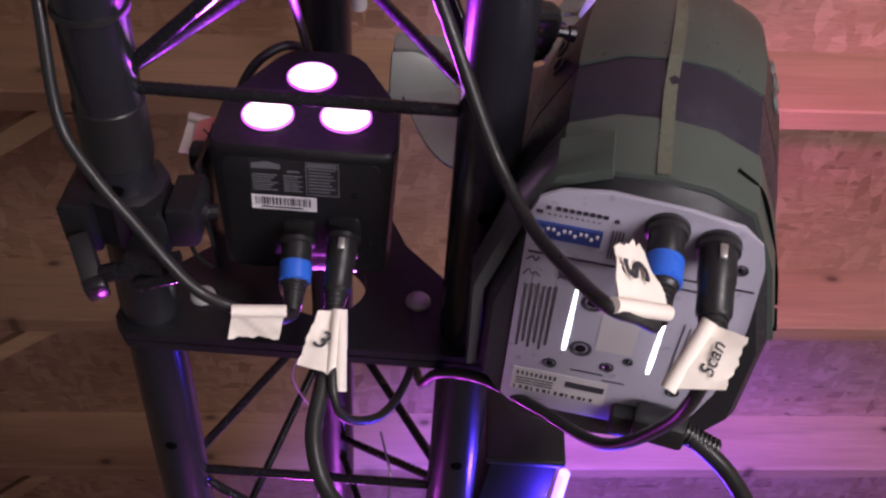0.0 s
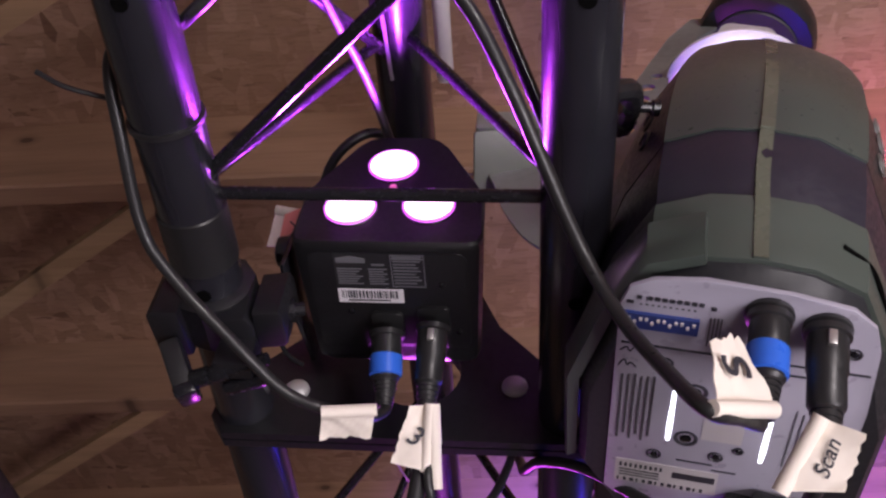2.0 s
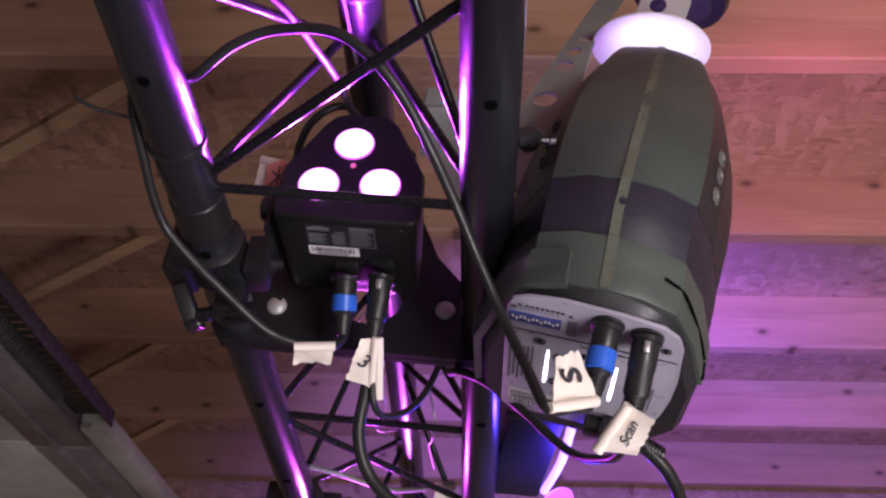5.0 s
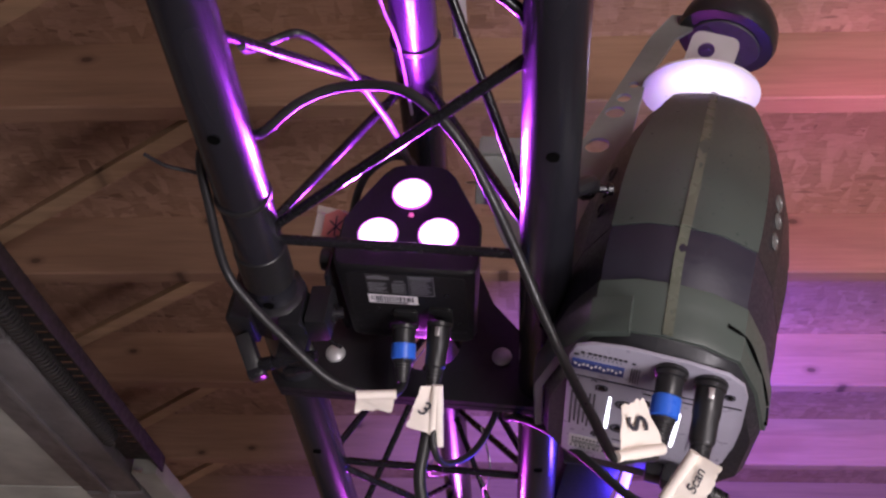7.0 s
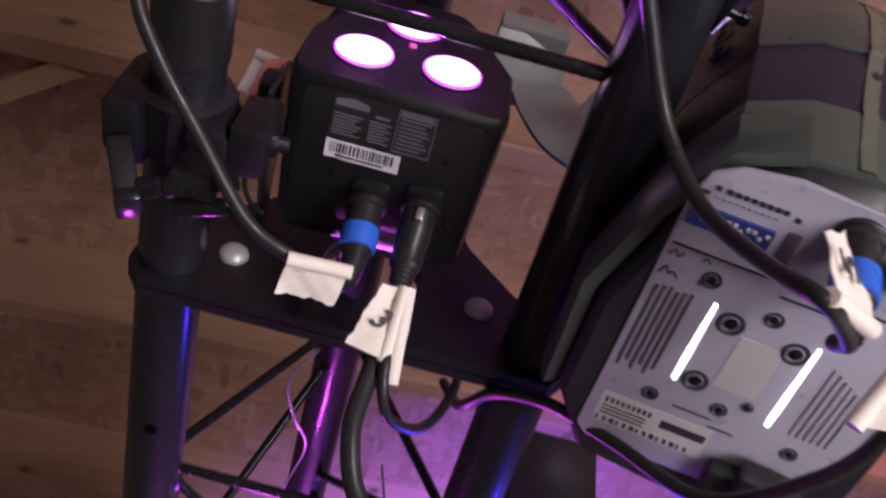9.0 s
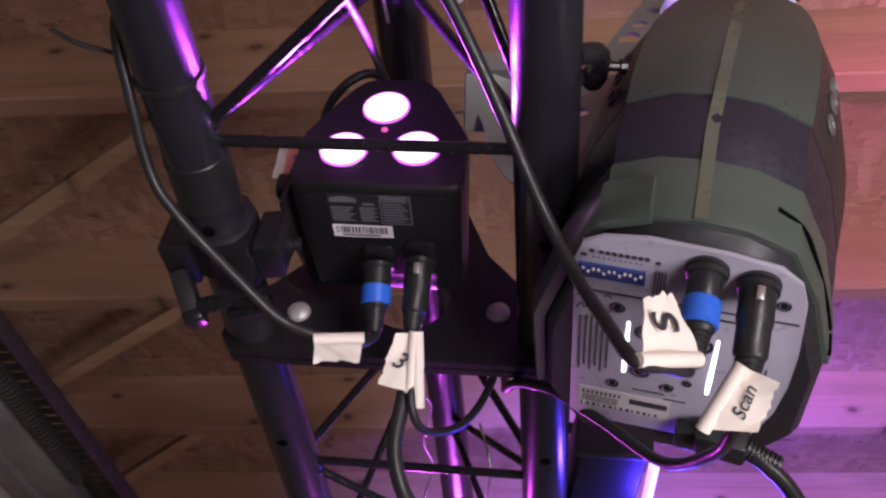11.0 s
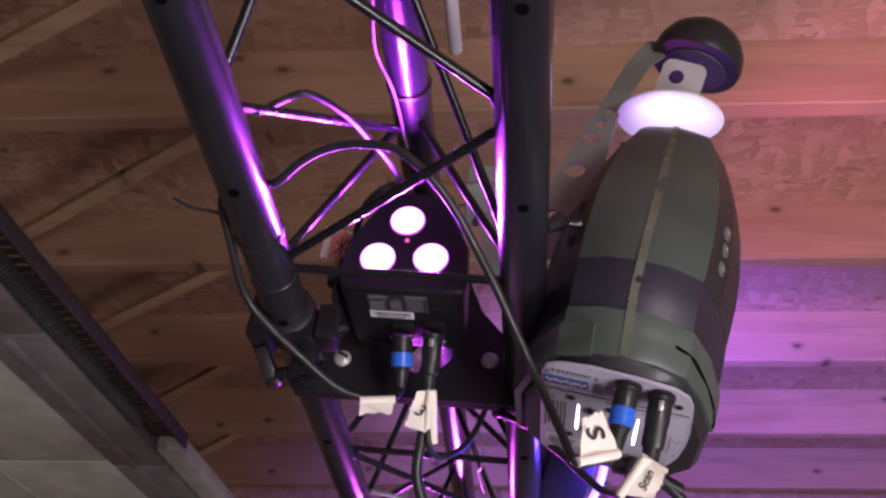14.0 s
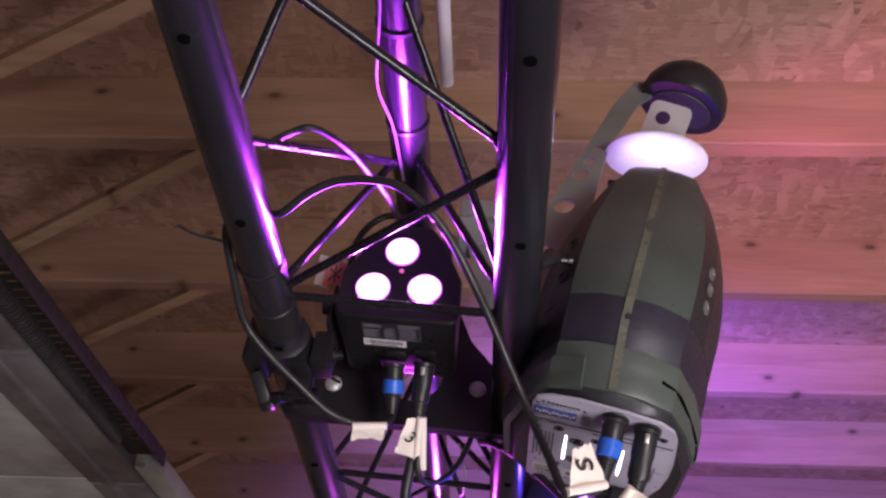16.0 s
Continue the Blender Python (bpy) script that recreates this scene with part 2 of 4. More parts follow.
MIRROR = plain("dusty_mirror", (0.9, 0.87, 0.92), 0.35, 0.15, 0.1, 50, 0.02)
LENS_GLOW = glow("lit_lens", (1.0, 0.62, 1.0), 4.0)
HALO_GLOW = glow("lens_halo_glow", (0.75, 0.06, 1.0), 1.6)
SLOT_GLOW = glow("lamp_slot", (0.9, 0.88, 1.0), 5.0)
STRIP_GLOW = glow("strip_lens", (0.25, 0.13, 1.0), 4.6)
PINK_GLOW = glow("pink_emission", (1.0, 0.14, 0.6), 0.9, 0.03)
JOIST = lumber("joist_pine", (0.38, 0.222, 0.142), 26)
PLANK = lumber("stud_pine", (0.40, 0.26, 0.15), 26)
STREAK_PINE = lumber("streak_pine", (0.47, 0.3, 0.175), 26)
OSB = strand_board("strand_board", False)
OSB_WALL = strand_board("strand_board_wall", True)


# ---- shapes ----
BASES = {}


def thing(name, base, m, label, category, group=""):
    """An Empty at the base of a thing; its parts are drawn in the coordinates of m."""
    ob = new(name)
    ob.empty_display_size = 0.05
    ob.matrix_world = m @ Matrix.Translation(base)
    BASES[ob] = Vector(base)
    return tagged(ob, label, category, group)


def part(name, bm, mat, parent=None, label="", smooth=True):
    """Links a bmesh as one mesh object, under a thing or under a part."""
    if parent is not None:
        bmesh.ops.translate(bm, verts=bm.verts, vec=-BASES[parent])
    bmesh.ops.recalc_face_normals(bm, faces=bm.faces)
    me = bpy.data.meshes.new(name)
    bm.to_mesh(me)
    bm.free()
    me.materials.append(mat)
    if smooth:
        me.polygons.foreach_set("use_smooth", [True] * len(me.polygons))
        me.set_sharp_from_angle(angle=radians(35))
    ob = new(name, me)
    if parent is not None:
        ob.parent = parent
        BASES[ob] = BASES[parent]
    if label:
        tagged(ob, label)
    return ob


def whole(name, bm, mat, m, label="", category="", group="", kind="", smooth=True):
    """A thing that is one mesh."""
    ob = part(name, bm, mat, None, "", smooth)
    ob.matrix_world = m
    return tagged(ob, label, category, group, kind)


def frame_of(a, direction, hint=(0, 0, 1)):
    """A matrix at a, with z along direction and x as near to hint as it can be."""
    z = Vector(direction).normalized()
    x = Vector(hint) - z * Vector(hint).dot(z)
    if x.length < 1e-4:
        x = Vector((1, 0, 0)) - z * z.x
    x.normalize()
    y = z.cross(x)
    return Matrix.Translation(a) @ Matrix((x, y, z)).transposed().to_4x4()


def block(lo, hi, bevel=0.002, m=None, bm=None, segments=2):
    bm = bm or bmesh.new()
    got = bmesh.ops.create_cube(bm, size=1)["verts"]
    for v in got:
        v.co = Vector([lo[i] + (hi[i] - lo[i]) * (v.co[i] + 0.5) for i in range(3)])
    edges = list({e for v in got for e in v.link_edges})
    if bevel:
        done = bmesh.ops.bevel(bm, geom=edges, offset=bevel, segments=segments, affect="EDGES", profile=0.5)
        got = list({v for f in done["faces"] for v in f.verts} | {v for v in got if v.is_valid})
        seen, todo = set(got), list(got)
        while todo:
            for e in todo.pop().link_edges:
                for w in e.verts:
                    if w not in seen:
                        seen.add(w)
                        todo.append(w)
        got = list(seen)
    if m is not None:
        bmesh.ops.transform(bm, matrix=m, verts=got)
    return bm


def turned(a, direction, rings, segments=20, bm=None):
    """A turned body along a direction from a: rings of (distance, radius)."""
    bm = bm or bmesh.new()
    m = frame_of(a, direction)
    loops = []
    for d, r in rings:
        loops.append([bm.verts.new(m @ Vector((r * math.cos(k * math.tau / segments), r * math.sin(k * math.tau / segments), d))) for k in range(segments)])
    for p, q in zip(loops, loops[1:]):
        for k in range(segments):
            bm.faces.new((p[k], p[(k + 1) % segments], q[(k + 1) % segments], q[k]))
    bm.faces.new(loops[0][::-1])
    bm.faces.new(loops[-1])
    return bm


def rod(a, b, r, segments=12, bm=None):
    a, b = Vector(a), Vector(b)
    return turned(a, b - a, ((0, r), ((b - a).length, r)), segments, bm)


def spline(points, steps=8):
    """A smooth line through points."""
    p = [Vector(v) for v in points]
    p = [2 * p[0] - p[1]] + p + [2 * p[-1] - p[-2]]
    out = []
    for i in range(1, len(p) - 2):
        for s in range(steps):
            t = s / steps
            out.append(0.5 * (2 * p[i] + (p[i + 1] - p[i - 1]) * t + (2 * p[i - 1] - 5 * p[i] + 4 * p[i + 1] - p[i + 2]) * t * t
                              + (3 * p[i] - p[i - 1] - 3 * p[i + 1] + p[i + 2]) * t ** 3))
    return out + [p[-2]]


def hose(points, r, segments=10, steps=8, bm=None):
    """A round cable along a smooth line."""
    bm = bm or bmesh.new()
    line = spline(points, steps)
    side = Vector((0.3, 0.2, 0.9))
    loops = []
    for i, c in enumerate(line):
        d = (line[min(i + 1, len(line) - 1)] - line[max(i - 1, 0)]).normalized()
        side = (side - d * side.dot(d)).normalized()
        up = d.cross(side)
        loops.append([bm.verts.new(c + r * (math.cos(k * math.tau / segments) * side + math.sin(k * math.tau / segments) * up)) for k in range(segments)])
    for p, q in zip(loops, loops[1:]):
        for k in range(segments):
            bm.faces.new((p[k], p[(k + 1) % segments], q[(k + 1) % segments], q[k]))
    bm.faces.new(loops[0][::-1])
    bm.faces.new(loops[-1])
    return bm


def slab(outline, m, z0, z1, bevel=0.0, bm=None):
    """A flat piece with an outline in the x, y of m, from z0 to z1."""
    bm = bm or bmesh.new()
    low = [bm.verts.new(m @ Vector((x, y, z0))) for x, y in outline]
    top = [bm.verts.new(m @ Vector((x, y, z1))) for x, y in outline]
    n = len(outline)
    faces = [bm.faces.new(low[::-1]), bm.faces.new(top)]
    for k in range(n):
        bm.faces.new((low[k], low[(k + 1) % n], top[(k + 1) % n], top[k]))
    if bevel:
        edges = [e for f in faces for e in f.edges]
        bmesh.ops.bevel(bm, geom=edges, offset=bevel, segments=2, affect="EDGES", profile=0.5)
    return bm


def rounded(w, h, r, n=5):
    """The outline of a rectangle with round corners, about its middle."""
    out = []
    for cx, cy, a0 in ((w / 2 - r, h / 2 - r, 0), (-w / 2 + r, h / 2 - r, 90), (-w / 2 + r, -h / 2 + r, 180), (w / 2 - r, -h / 2 + r, 270)):
        for k in range(n + 1):
            a = radians(a0 + 90 * k / n)
            out.append((cx + r * math.cos(a), cy + r * math.sin(a)))
    return out


def circle(cx, cy, r, n=20):
    return [(cx + r * math.cos(k * math.tau / n), cy + r * math.sin(k * math.tau / n)) for k in range(n)]


def pierced(outer, holes, m, z0, z1):
    """A flat plate with round or shaped holes right through it."""
    bm = bmesh.new()
    edges = []
    for ring in (outer, *holes):
        vs = [bm.verts.new((x, y, 0)) for x, y in ring]
        edges += [bm.edges.new((vs[k], vs[(k + 1) % len(vs)])) for k in range(len(vs))]
    bmesh.ops.triangle_fill(bm, use_beauty=True, use_dissolve=False, edges=edges)
    # drop the triangles that fell into a hole
    def inside(p, ring):
        hit = False
        for (x1, y1), (x2, y2) in zip(ring, ring[1:] + ring[:1]):
            if (y1 > p.y) != (y2 > p.y) and p.x < (x2 - x1) * (p.y - y1) / (y2 - y1) + x1:
                hit = not hit
        return hit
    bad = [f for f in bm.faces if any(inside(f.calc_center_median(), h) for h in holes)]
    if bad:
        bmesh.ops.delete(bm, geom=bad, context="FACES_ONLY")
    got = bmesh.ops.extrude_face_region(bm, geom=list(bm.faces))
    bmesh.ops.translate(bm, verts=[v for v in got["geom"] if isinstance(v, bmesh.types.BMVert)], vec=(0, 0, z1 - z0))
    bmesh.ops.translate(bm, verts=bm.verts, vec=(0, 0, z0))
    bmesh.ops.transform(bm, matrix=m, verts=bm.verts)
    return bm


def writing(text, m, size, mat, parent, label=""):
    """Letters as a thin mesh, in the x, y of m."""
    cu = bpy.data.curves.new("writing", "FONT")
    cu.body, cu.size, cu.extrude, cu.align_x, cu.align_y, cu.offset = text, size, 0.0002, "CENTER", "CENTER", size * 0.012
    cu.shear = 0.25
    tmp = bpy.data.objects.new("writing", cu)
    scene.collection.objects.link(tmp)
    me = bpy.data.meshes.new_from_object(tmp.evaluated_get(bpy.context.evaluated_depsgraph_get()))
    bpy.data.objects.remove(tmp)
    me.transform(Matrix.Translation(-BASES[parent]) @ m)
    me.materials.clear()
    me.materials.append(mat)
    ob = new("handwriting", me)
    ob.parent = parent
    BASES[ob] = BASES[parent]
    return tagged(ob, label)


# ---- the garage ----
ZC = 0.687          # underside of the ceiling joists
FLOOR = -2.05
I4 = Matrix.Identity(4)
whole("floor", block((-4.2, -3.6, FLOOR - 0.1), (4.2, 3.6, FLOOR), 0), CONCRETE, I4, "worn grey concrete garage floor", "floor", kind="structure", smooth=False)
whole("ceiling", block((-4.2, -3.6, ZC + 0.157), (4.2, 3.6, ZC + 0.175), 0), OSB, I4, "strand board sheathing above the joists", "ceiling", kind="structure", smooth=False)
whole("wall_north", block((-4.2, 3.5, FLOOR), (4.2, 3.6, ZC + 0.157), 0), OSB_WALL, I4, "strand board end wall of the garage", "wall", kind="structure", smooth=False)
whole("wall_south", block((-4.2, -3.6, FLOOR), (4.2, -3.5, ZC + 0.157), 0), WALLBOARD, I4, "plain wallboard wall", "wall", kind="structure", smooth=False)
whole("wall_east", block((4.1, -3.5, FLOOR), (4.2, 3.5, ZC + 0.157), 0), WALLBOARD, I4, "plain wallboard wall", "wall", kind="structure", smooth=False)
whole("wall_west", block((-4.2, -3.5, FLOOR), (-4.1, 3.5, ZC + 0.157), 0), WALLBOARD, I4, "plain wallboard wall", "wall", kind="structure", smooth=False)

rng = random.Random(4)
for i in range(-7, 5):
    back = 0.775 + 0.577 * i
    bm = bmesh.new()
    n = 40
    loops = []
    for k in range(n + 1):
        x = -4.1 + 8.2 * k / n
        wob = 0.0015 * math.sin(x * 3.1 + i * 1.7) + 0.001 * math.sin(x * 7.7 + i)
        y0, y1, z0, z1 = back - 0.043 + wob, back + wob, ZC + wob, ZC + 0.156
        loops.append([bm.verts.new(v) for v in ((x, y0 + 0.003, z0), (x, y1 - 0.003, z0), (x, y1, z0 + 0.003), (x, y1, z1), (x, y0, z1), (x, y0, z0 + 0.003))])
    for p, q in zip(loops, loops[1:]):
        for k in range(6):
            bm.faces.new((p[k], p[(k + 1) % 6], q[(k + 1) % 6], q[k]))
    bm.faces.new(loops[0])
    bm.faces.new(loops[-1][::-1])
    whole("ceiling_joist", bm, JOIST, I4, "rough sawn pine ceiling joist with dark knots", "joist", "joists of the ceiling", smooth=False)

# pale strips built for slanting light edges between the joists, on the door's side
for xs, ys, dx in ((-0.15, 0.198, -1.0), (-0.45, 0.775, -0.77), (-0.605, 1.352, -0.71), (-0.735, 1.929, -0.56), (-0.845, 2.506, -0.5)):
    a, b = Vector((xs, ys, ZC)), Vector((xs + dx, ys + 0.534, ZC))
    d = (b - a).normalized()
    m = Matrix.Translation(a) @ Matrix((d, Vector((-d.y, d.x, 0)), Vector((0, 0, 1)))).transposed().to_4x4()
    bm = slab([(-0.012, -0.018), (0.02, 0.018), ((b - a).length + 0.012, 0.018), ((b - a).length - 0.02, -0.018)], m, 0.004, 0.022, 0.001)
    whole("slanting_board", bm, STREAK_PINE, I4, "pale wooden strip standing in for a slanting streak of light between two joists", "board", "slanting boards", smooth=False)

# studs and rails on the end wall
for k, x in enumerate((-1.9, -1.3, -0.7, -0.1, 0.575, 1.035, 1.46, 1.63, 2.1, 2.7)):
    whole("wall_stud", block((x, 3.455, FLOOR), (x + 0.04, 3.498, ZC - 0.04), 0.002, None, None, 1), PLANK, I4, "upright pine stud on the end wall", "stud", "studs of the end wall", smooth=False)
whole("wall_plate", block((-4.09, 3.44, ZC - 0.038), (4.09, 3.498, ZC - 0.001), 0.002, None, None, 1), PLANK, I4, "pine top plate along the end wall", "plank", smooth=False)

# the open garage door under the joists, with its track and spring
DZ = 0.305
door = thing("garage_door", (-2.2, 0.2, DZ), I4, "open grey sectional garage door hanging overhead", "garage door")
for k in range(6):
    y0 = -2.2 + 0.775 * k
    part("door_section", block((-3.6, y0, DZ), (-0.9, y0 + 0.768, DZ + 0.04), 0.005), DOOR_GREY, door)
    part("edge_stile", block((-0.915, y0 + 0.004, DZ - 0.012), (-0.775, y0 + 0.764, DZ + 0.045), 0.004), DOOR_EDGE, door, "darker steel edge of the door section")
    part("panel_rib", block((-1.262, y0 + 0.01, DZ - 0.006), (-1.25, y0 + 0.758, DZ + 0.002), 0.002), DOOR_GREY, door)
    part("stile_rib", block((-0.865, y0 + 0.01, DZ - 0.02), (-0.845, y0 + 0.758, DZ - 0.011), 0.003), DOOR_EDGE, door)
track = thing("door_track", (-0.75, 0.2, DZ), I4, "dark steel door track with a row of slots", "door track")
part("web", pierced([(-2.2, -0.045), (1.53, -0.045), (1.53, 0.045), (-2.2, 0.045)],
                    [[(x - 0.006, -0.012), (x + 0.006, -0.012), (x + 0.006, 0.012), (x - 0.006, 0.012)] for x in np.arange(-0.4, 1.44, 0.03)],
                    Matrix.Translation((-0.73, 0, DZ + 0.02)) @ Matrix(((0, -1, 0), (1, 0, 0), (0, 0, 1))).to_4x4(), -0.0015, 0.0015), TRACK_BLACK, track, smooth=False)
part("flange", block((-0.687, -2.2, DZ - 0.012), (-0.683, 1.53, DZ + 0.024), 0.001), TRACK_BLACK, track)
part("end_bracket", block((-0.76, 1.535, DZ - 0.015), (-0.7, 2.2, DZ + 0.03), 0.004), DOOR_GREY, track, "light grey end piece")
part("end_bolt", turned((-0.735, 1.51, DZ - 0.012), (0, 0, -1), ((0, 0.012), (0.006, 0.012), (0.008, 0.008)), 8), STEEL, track)
coil = [(-0.748 + 0.016 * math.cos(k * math.tau / 8), -1.2 + k * 0.0125 / 8, DZ - 0.002 + 0.016 * math.sin(k * math.tau / 8)) for k in range(8 * 205)]
whole("door_spring", hose(coil, 0.0034, 5, 1), SPRING, I4, "long dark coil spring beside the door track", "spring")
# white conduit below the joists
whole("conduit", rod((0.026, -1.5, ZC - 0.012), (0.026, 0.55, ZC - 0.012), 0.012, 16), WHITE, I4, "white plastic conduit run under the joists", "conduit")


# ---- the truss ----
A_, B_, C_ = Vector((-0.14, 0, 0.025)), Vector((0.14, 0, 0.025)), Vector((-0.014, 0, 0.2675))
Y_ = Vector((0, 1, 0))


def truss_section(y0, y1, cross, first):
    """A triangular truss section from y0 to y1: three chords, an end plate, and zigzag lacing on three sides."""
    ob = thing("truss_section", (0, (y0 + y1) / 2, 0), T, "black painted triangular lighting truss section with scuffed chords", "truss", "truss sections")
    for c in (A_, B_, C_):
        bm = turned(c + Y_ * y0, (0, 1, 0), ((0, 0.0245), (0.004, 0.025), (y1 - y0 - 0.004, 0.025), (y1 - y0, 0.0245)), 28)
        chord = part("chord", bm, BLACK, ob)
        # drilled holes, seen as dark round recesses
        for yh in [first + 0.243 * k for k in range(-9, 10)]:
            if y0 + 0.05 < yh < y1 - 0.05 and c is not C_:
                part("drilled_hole", turned(c + Vector((0.002, yh, -0.0256)), (0, 0, 1), ((0, 0.0055), (0.003, 0.0055)), 14), HOLE, chord, "dark drilled hole")
    for yc in cross:
        part("cross_rod", rod(A_ + Y_ * yc, B_ + Y_ * yc, 0.005), BLACK_ROD, ob)
        part("cross_rod", rod(A_ + Y_ * yc, C_ + Y_ * yc, 0.005), BLACK_ROD, ob)
        part("cross_rod", rod(B_ + Y_ * yc, C_ + Y_ * yc, 0.005), BLACK_ROD, ob)
    return ob


def lacing(ob, y, stop, step, left):
    """Diagonal rods from chord to chord, on the three sides."""
    while (y - stop) * step < 0:
        nxt = y + step
        for p, q in ((A_, B_), (C_, A_), (B_, C_)):
            a, b = (p, q) if left else (q, p)
            # the side towards the upper chord is set a little further along
            a, b = (e + Y_ * 0.04 if e is C_ and p is C_ else e for e in (a, b))
            part("lacing_rod", rod(a + Y_ * y, b + Y_ * nxt, 0.005), BLACK_ROD, ob)
            for c, yy in ((a, y),):
                d = (b + Y_ * nxt - a - Y_ * y).normalized()
                part("weld", turned(c + Y_ * yy + d * 0.022, d, ((0, 0.010), (0.006, 0.0085), (0.012, 0.006)), 10), BLACK_ROD, ob)
        y, left = nxt, not left
    return ob


near = truss_section(-2.3, 0.398, (0.163,), 0.0)
lacing(near, 0.163, -2.2, -0.264, True)
far = truss_section(0.418, 2.1, (0.643,), 0.57)
lacing(far, 0.643, 2.0, 0.262, True)


def end_plate(y0, y1):
    """A steel end plate between the chords, with a round opening and cut-back sides."""
    outer = [(-0.168, 0.012), (-0.155, -0.006), (0.155, -0.006), (0.168, 0.012), (0.166, 0.045), (0.118, 0.085), (0.078, 0.128), (0.045, 0.2), (0.032, 0.285), (0.018, 0.298),
             (-0.026, 0.298), (-0.04, 0.285), (-0.053, 0.2), (-0.086, 0.128), (-0.126, 0.085), (-0.166, 0.045)]
    m = Matrix(((1, 0, 0), (0, 0, -1), (0, 1, 0))).to_4x4()
    m = Matrix.Translation((0, y0, 0)) @ m
    return pierced(outer, [circle(0.006, 0.07, 0.04, 28)], m, -(y1 - y0), 0)


plates = thing("truss_joint", (0, 0.408, 0), T, "bolted pair of black steel end plates joining truss sections", "truss joint")
part("end_plate", end_plate(0.399, 0.407), PLATE, plates)
part("end_plate", end_plate(0.409, 0.417), PLATE, plates)
for x, z in ((-0.098, 0.043), (0.094, 0.055), (-0.004, 0.215)):
    b = part("bolt", turned((x, 0.399, z), (0, -1, 0), ((0, 0.0115), (0.003, 0.011), (0.006, 0.008), (0.007, 0.003)), 20), BRIGHT, plates, "round steel bolt head")
    part("nut", turned((x, 0.417, z), (0, 1, 0), ((0, 0.011), (0.009, 0.011), (0.01, 0.009)), 6), STEEL, plates, "steel nut")


# ---- plugs, cables, tape flags ----
def plug(parent, a, direction, length, r, ring=None, name="plug"):
    """A cable plug: shell, coloured ring, ribbed rubber boot."""
    d = Vector(direction).normalized()
    shell = part(name, turned(a, d, ((0, r * 1.25), (0.004, r * 1.25), (0.005, r * 1.08), (length * 0.34, r * 1.08), (length * 0.36, r), (length * 0.62, r), (length * 0.66, r * 0.8)), 24), BLACK_PLASTIC, parent)
    if ring:
        part("locking_ring", turned(Vector(a) + d * length * 0.3, d, ((0, r * 1.0), (0.002, r * 1.16), (length * 0.28, r * 1.16), (length * 0.3, r * 0.95)), 24), ring, shell, "bright blue locking ring")
    else:
        part("latch", block((-0.0025, r * 1.0, 0.006), (0.0025, r * 1.3, 0.016), 0.0006, frame_of(a, d, (0, -1, -0.3)) @ Matrix.Rotation(radians(-90), 4, "Z")), STEEL, shell, "small steel latch")
    rings = []
    n = 7
    for k in range(n):
        s = length * (0.64 + 0.36 * k / n)
        rr = r * (0.84 - 0.3 * k / n)
        rings += [(s, rr), (s + length * 0.036, rr), (s + length * 0.037, rr * 0.86), (s + length * 0.05, rr * 0.86)]
    part("boot", turned(a, d, rings, 18), RUBBER, shell)
    return shell


def flag(name, corners, label, text="", size=0.02, turn=0.0, group="tape flags"):
    """A folded masking-tape flag; the corners go round it: it is a little crumpled and torn at one end."""
    p = [Vector(c) for c in corners]
    n = (p[1] - p[0]).cross(p[3] - p[0]).normalized()
    p = [v + n * 0.005 for v in p]
    base = sum(p, Vector()) / 4
    ob = thing(name, base, T, label, "label", group)
    n = (p[1] - p[0]).cross(p[3] - p[0]).normalized()
    bm = bmesh.new()
    nx, ny = 10, 8
    rnd = random.Random(len(label) * 7 + int(abs(base.x) * 9000))
    grid = {}
    for side in (0, 1):
        for i in range(nx + 1):
            for j in range(ny + 1):
                s, t = i / nx, j / ny
                if j == ny and 0 < i < nx:
                    t += (0.045 if i % 2 else -0.04) * ((i * 7) % 3) / 2
                c = p[0].lerp(p[1], s).lerp(p[3].lerp(p[2], s), t)
                wave = 0.0022 * math.sin(s * 5 + base.x * 40) * math.sin(t * 3.4 + 1) + 0.0008 * math.sin(s * 17 + t * 11)
                grid[side, i, j] = bm.verts.new(c + n * (wave + (0.0007 if side else 0)))
    for side in (0, 1):
        for i in range(nx):
            for j in range(ny):
                q = [grid[side, i, j], grid[side, i + 1, j], grid[side, i + 1, j + 1], grid[side, i, j + 1]]
                bm.faces.new(q if side else q[::-1])
    for i in range(nx):
        for j in (0, ny):
            bm.faces.new((grid[0, i, j], grid[0, i + 1, j], grid[1, i + 1, j], grid[1, i, j]))
    for j in range(ny):
        for i in (0, nx):
            bm.faces.new((grid[0, i, j], grid[0, i, j + 1], grid[1, i, j + 1], grid[1, i, j]))
    part("tape", bm, TAPE, ob)
    part("wrap", turned(p[0].lerp(p[1], -0.02), p[1] - p[0], ((0, 0.0047), ((p[1] - p[0]).length * 1.04, 0.005)), 14), TAPE, ob)
    if text:
        x = (p[1] - p[0]).normalized()
        y = n.cross(x)
        m = Matrix.Translation(base + n * 0.0034) @ Matrix((x, y, n)).transposed().to_4x4() @ Matrix.Rotation(radians(turn), 4, "Z")
        writing(text, m, size, INK, ob, "black marker handwriting")
    return ob


def cable(points, r, label, steps=8, mat=None):
    return whole("cable", hose(points, r, 12, steps), mat or RUBBER, T, label, "cable")


# ---- the wedge wash light between the chords ----
wash = thing("wash_light", (0, 0.29, 0.02), T, "black wedge-shaped wash light with three lit magenta lenses", "stage light")


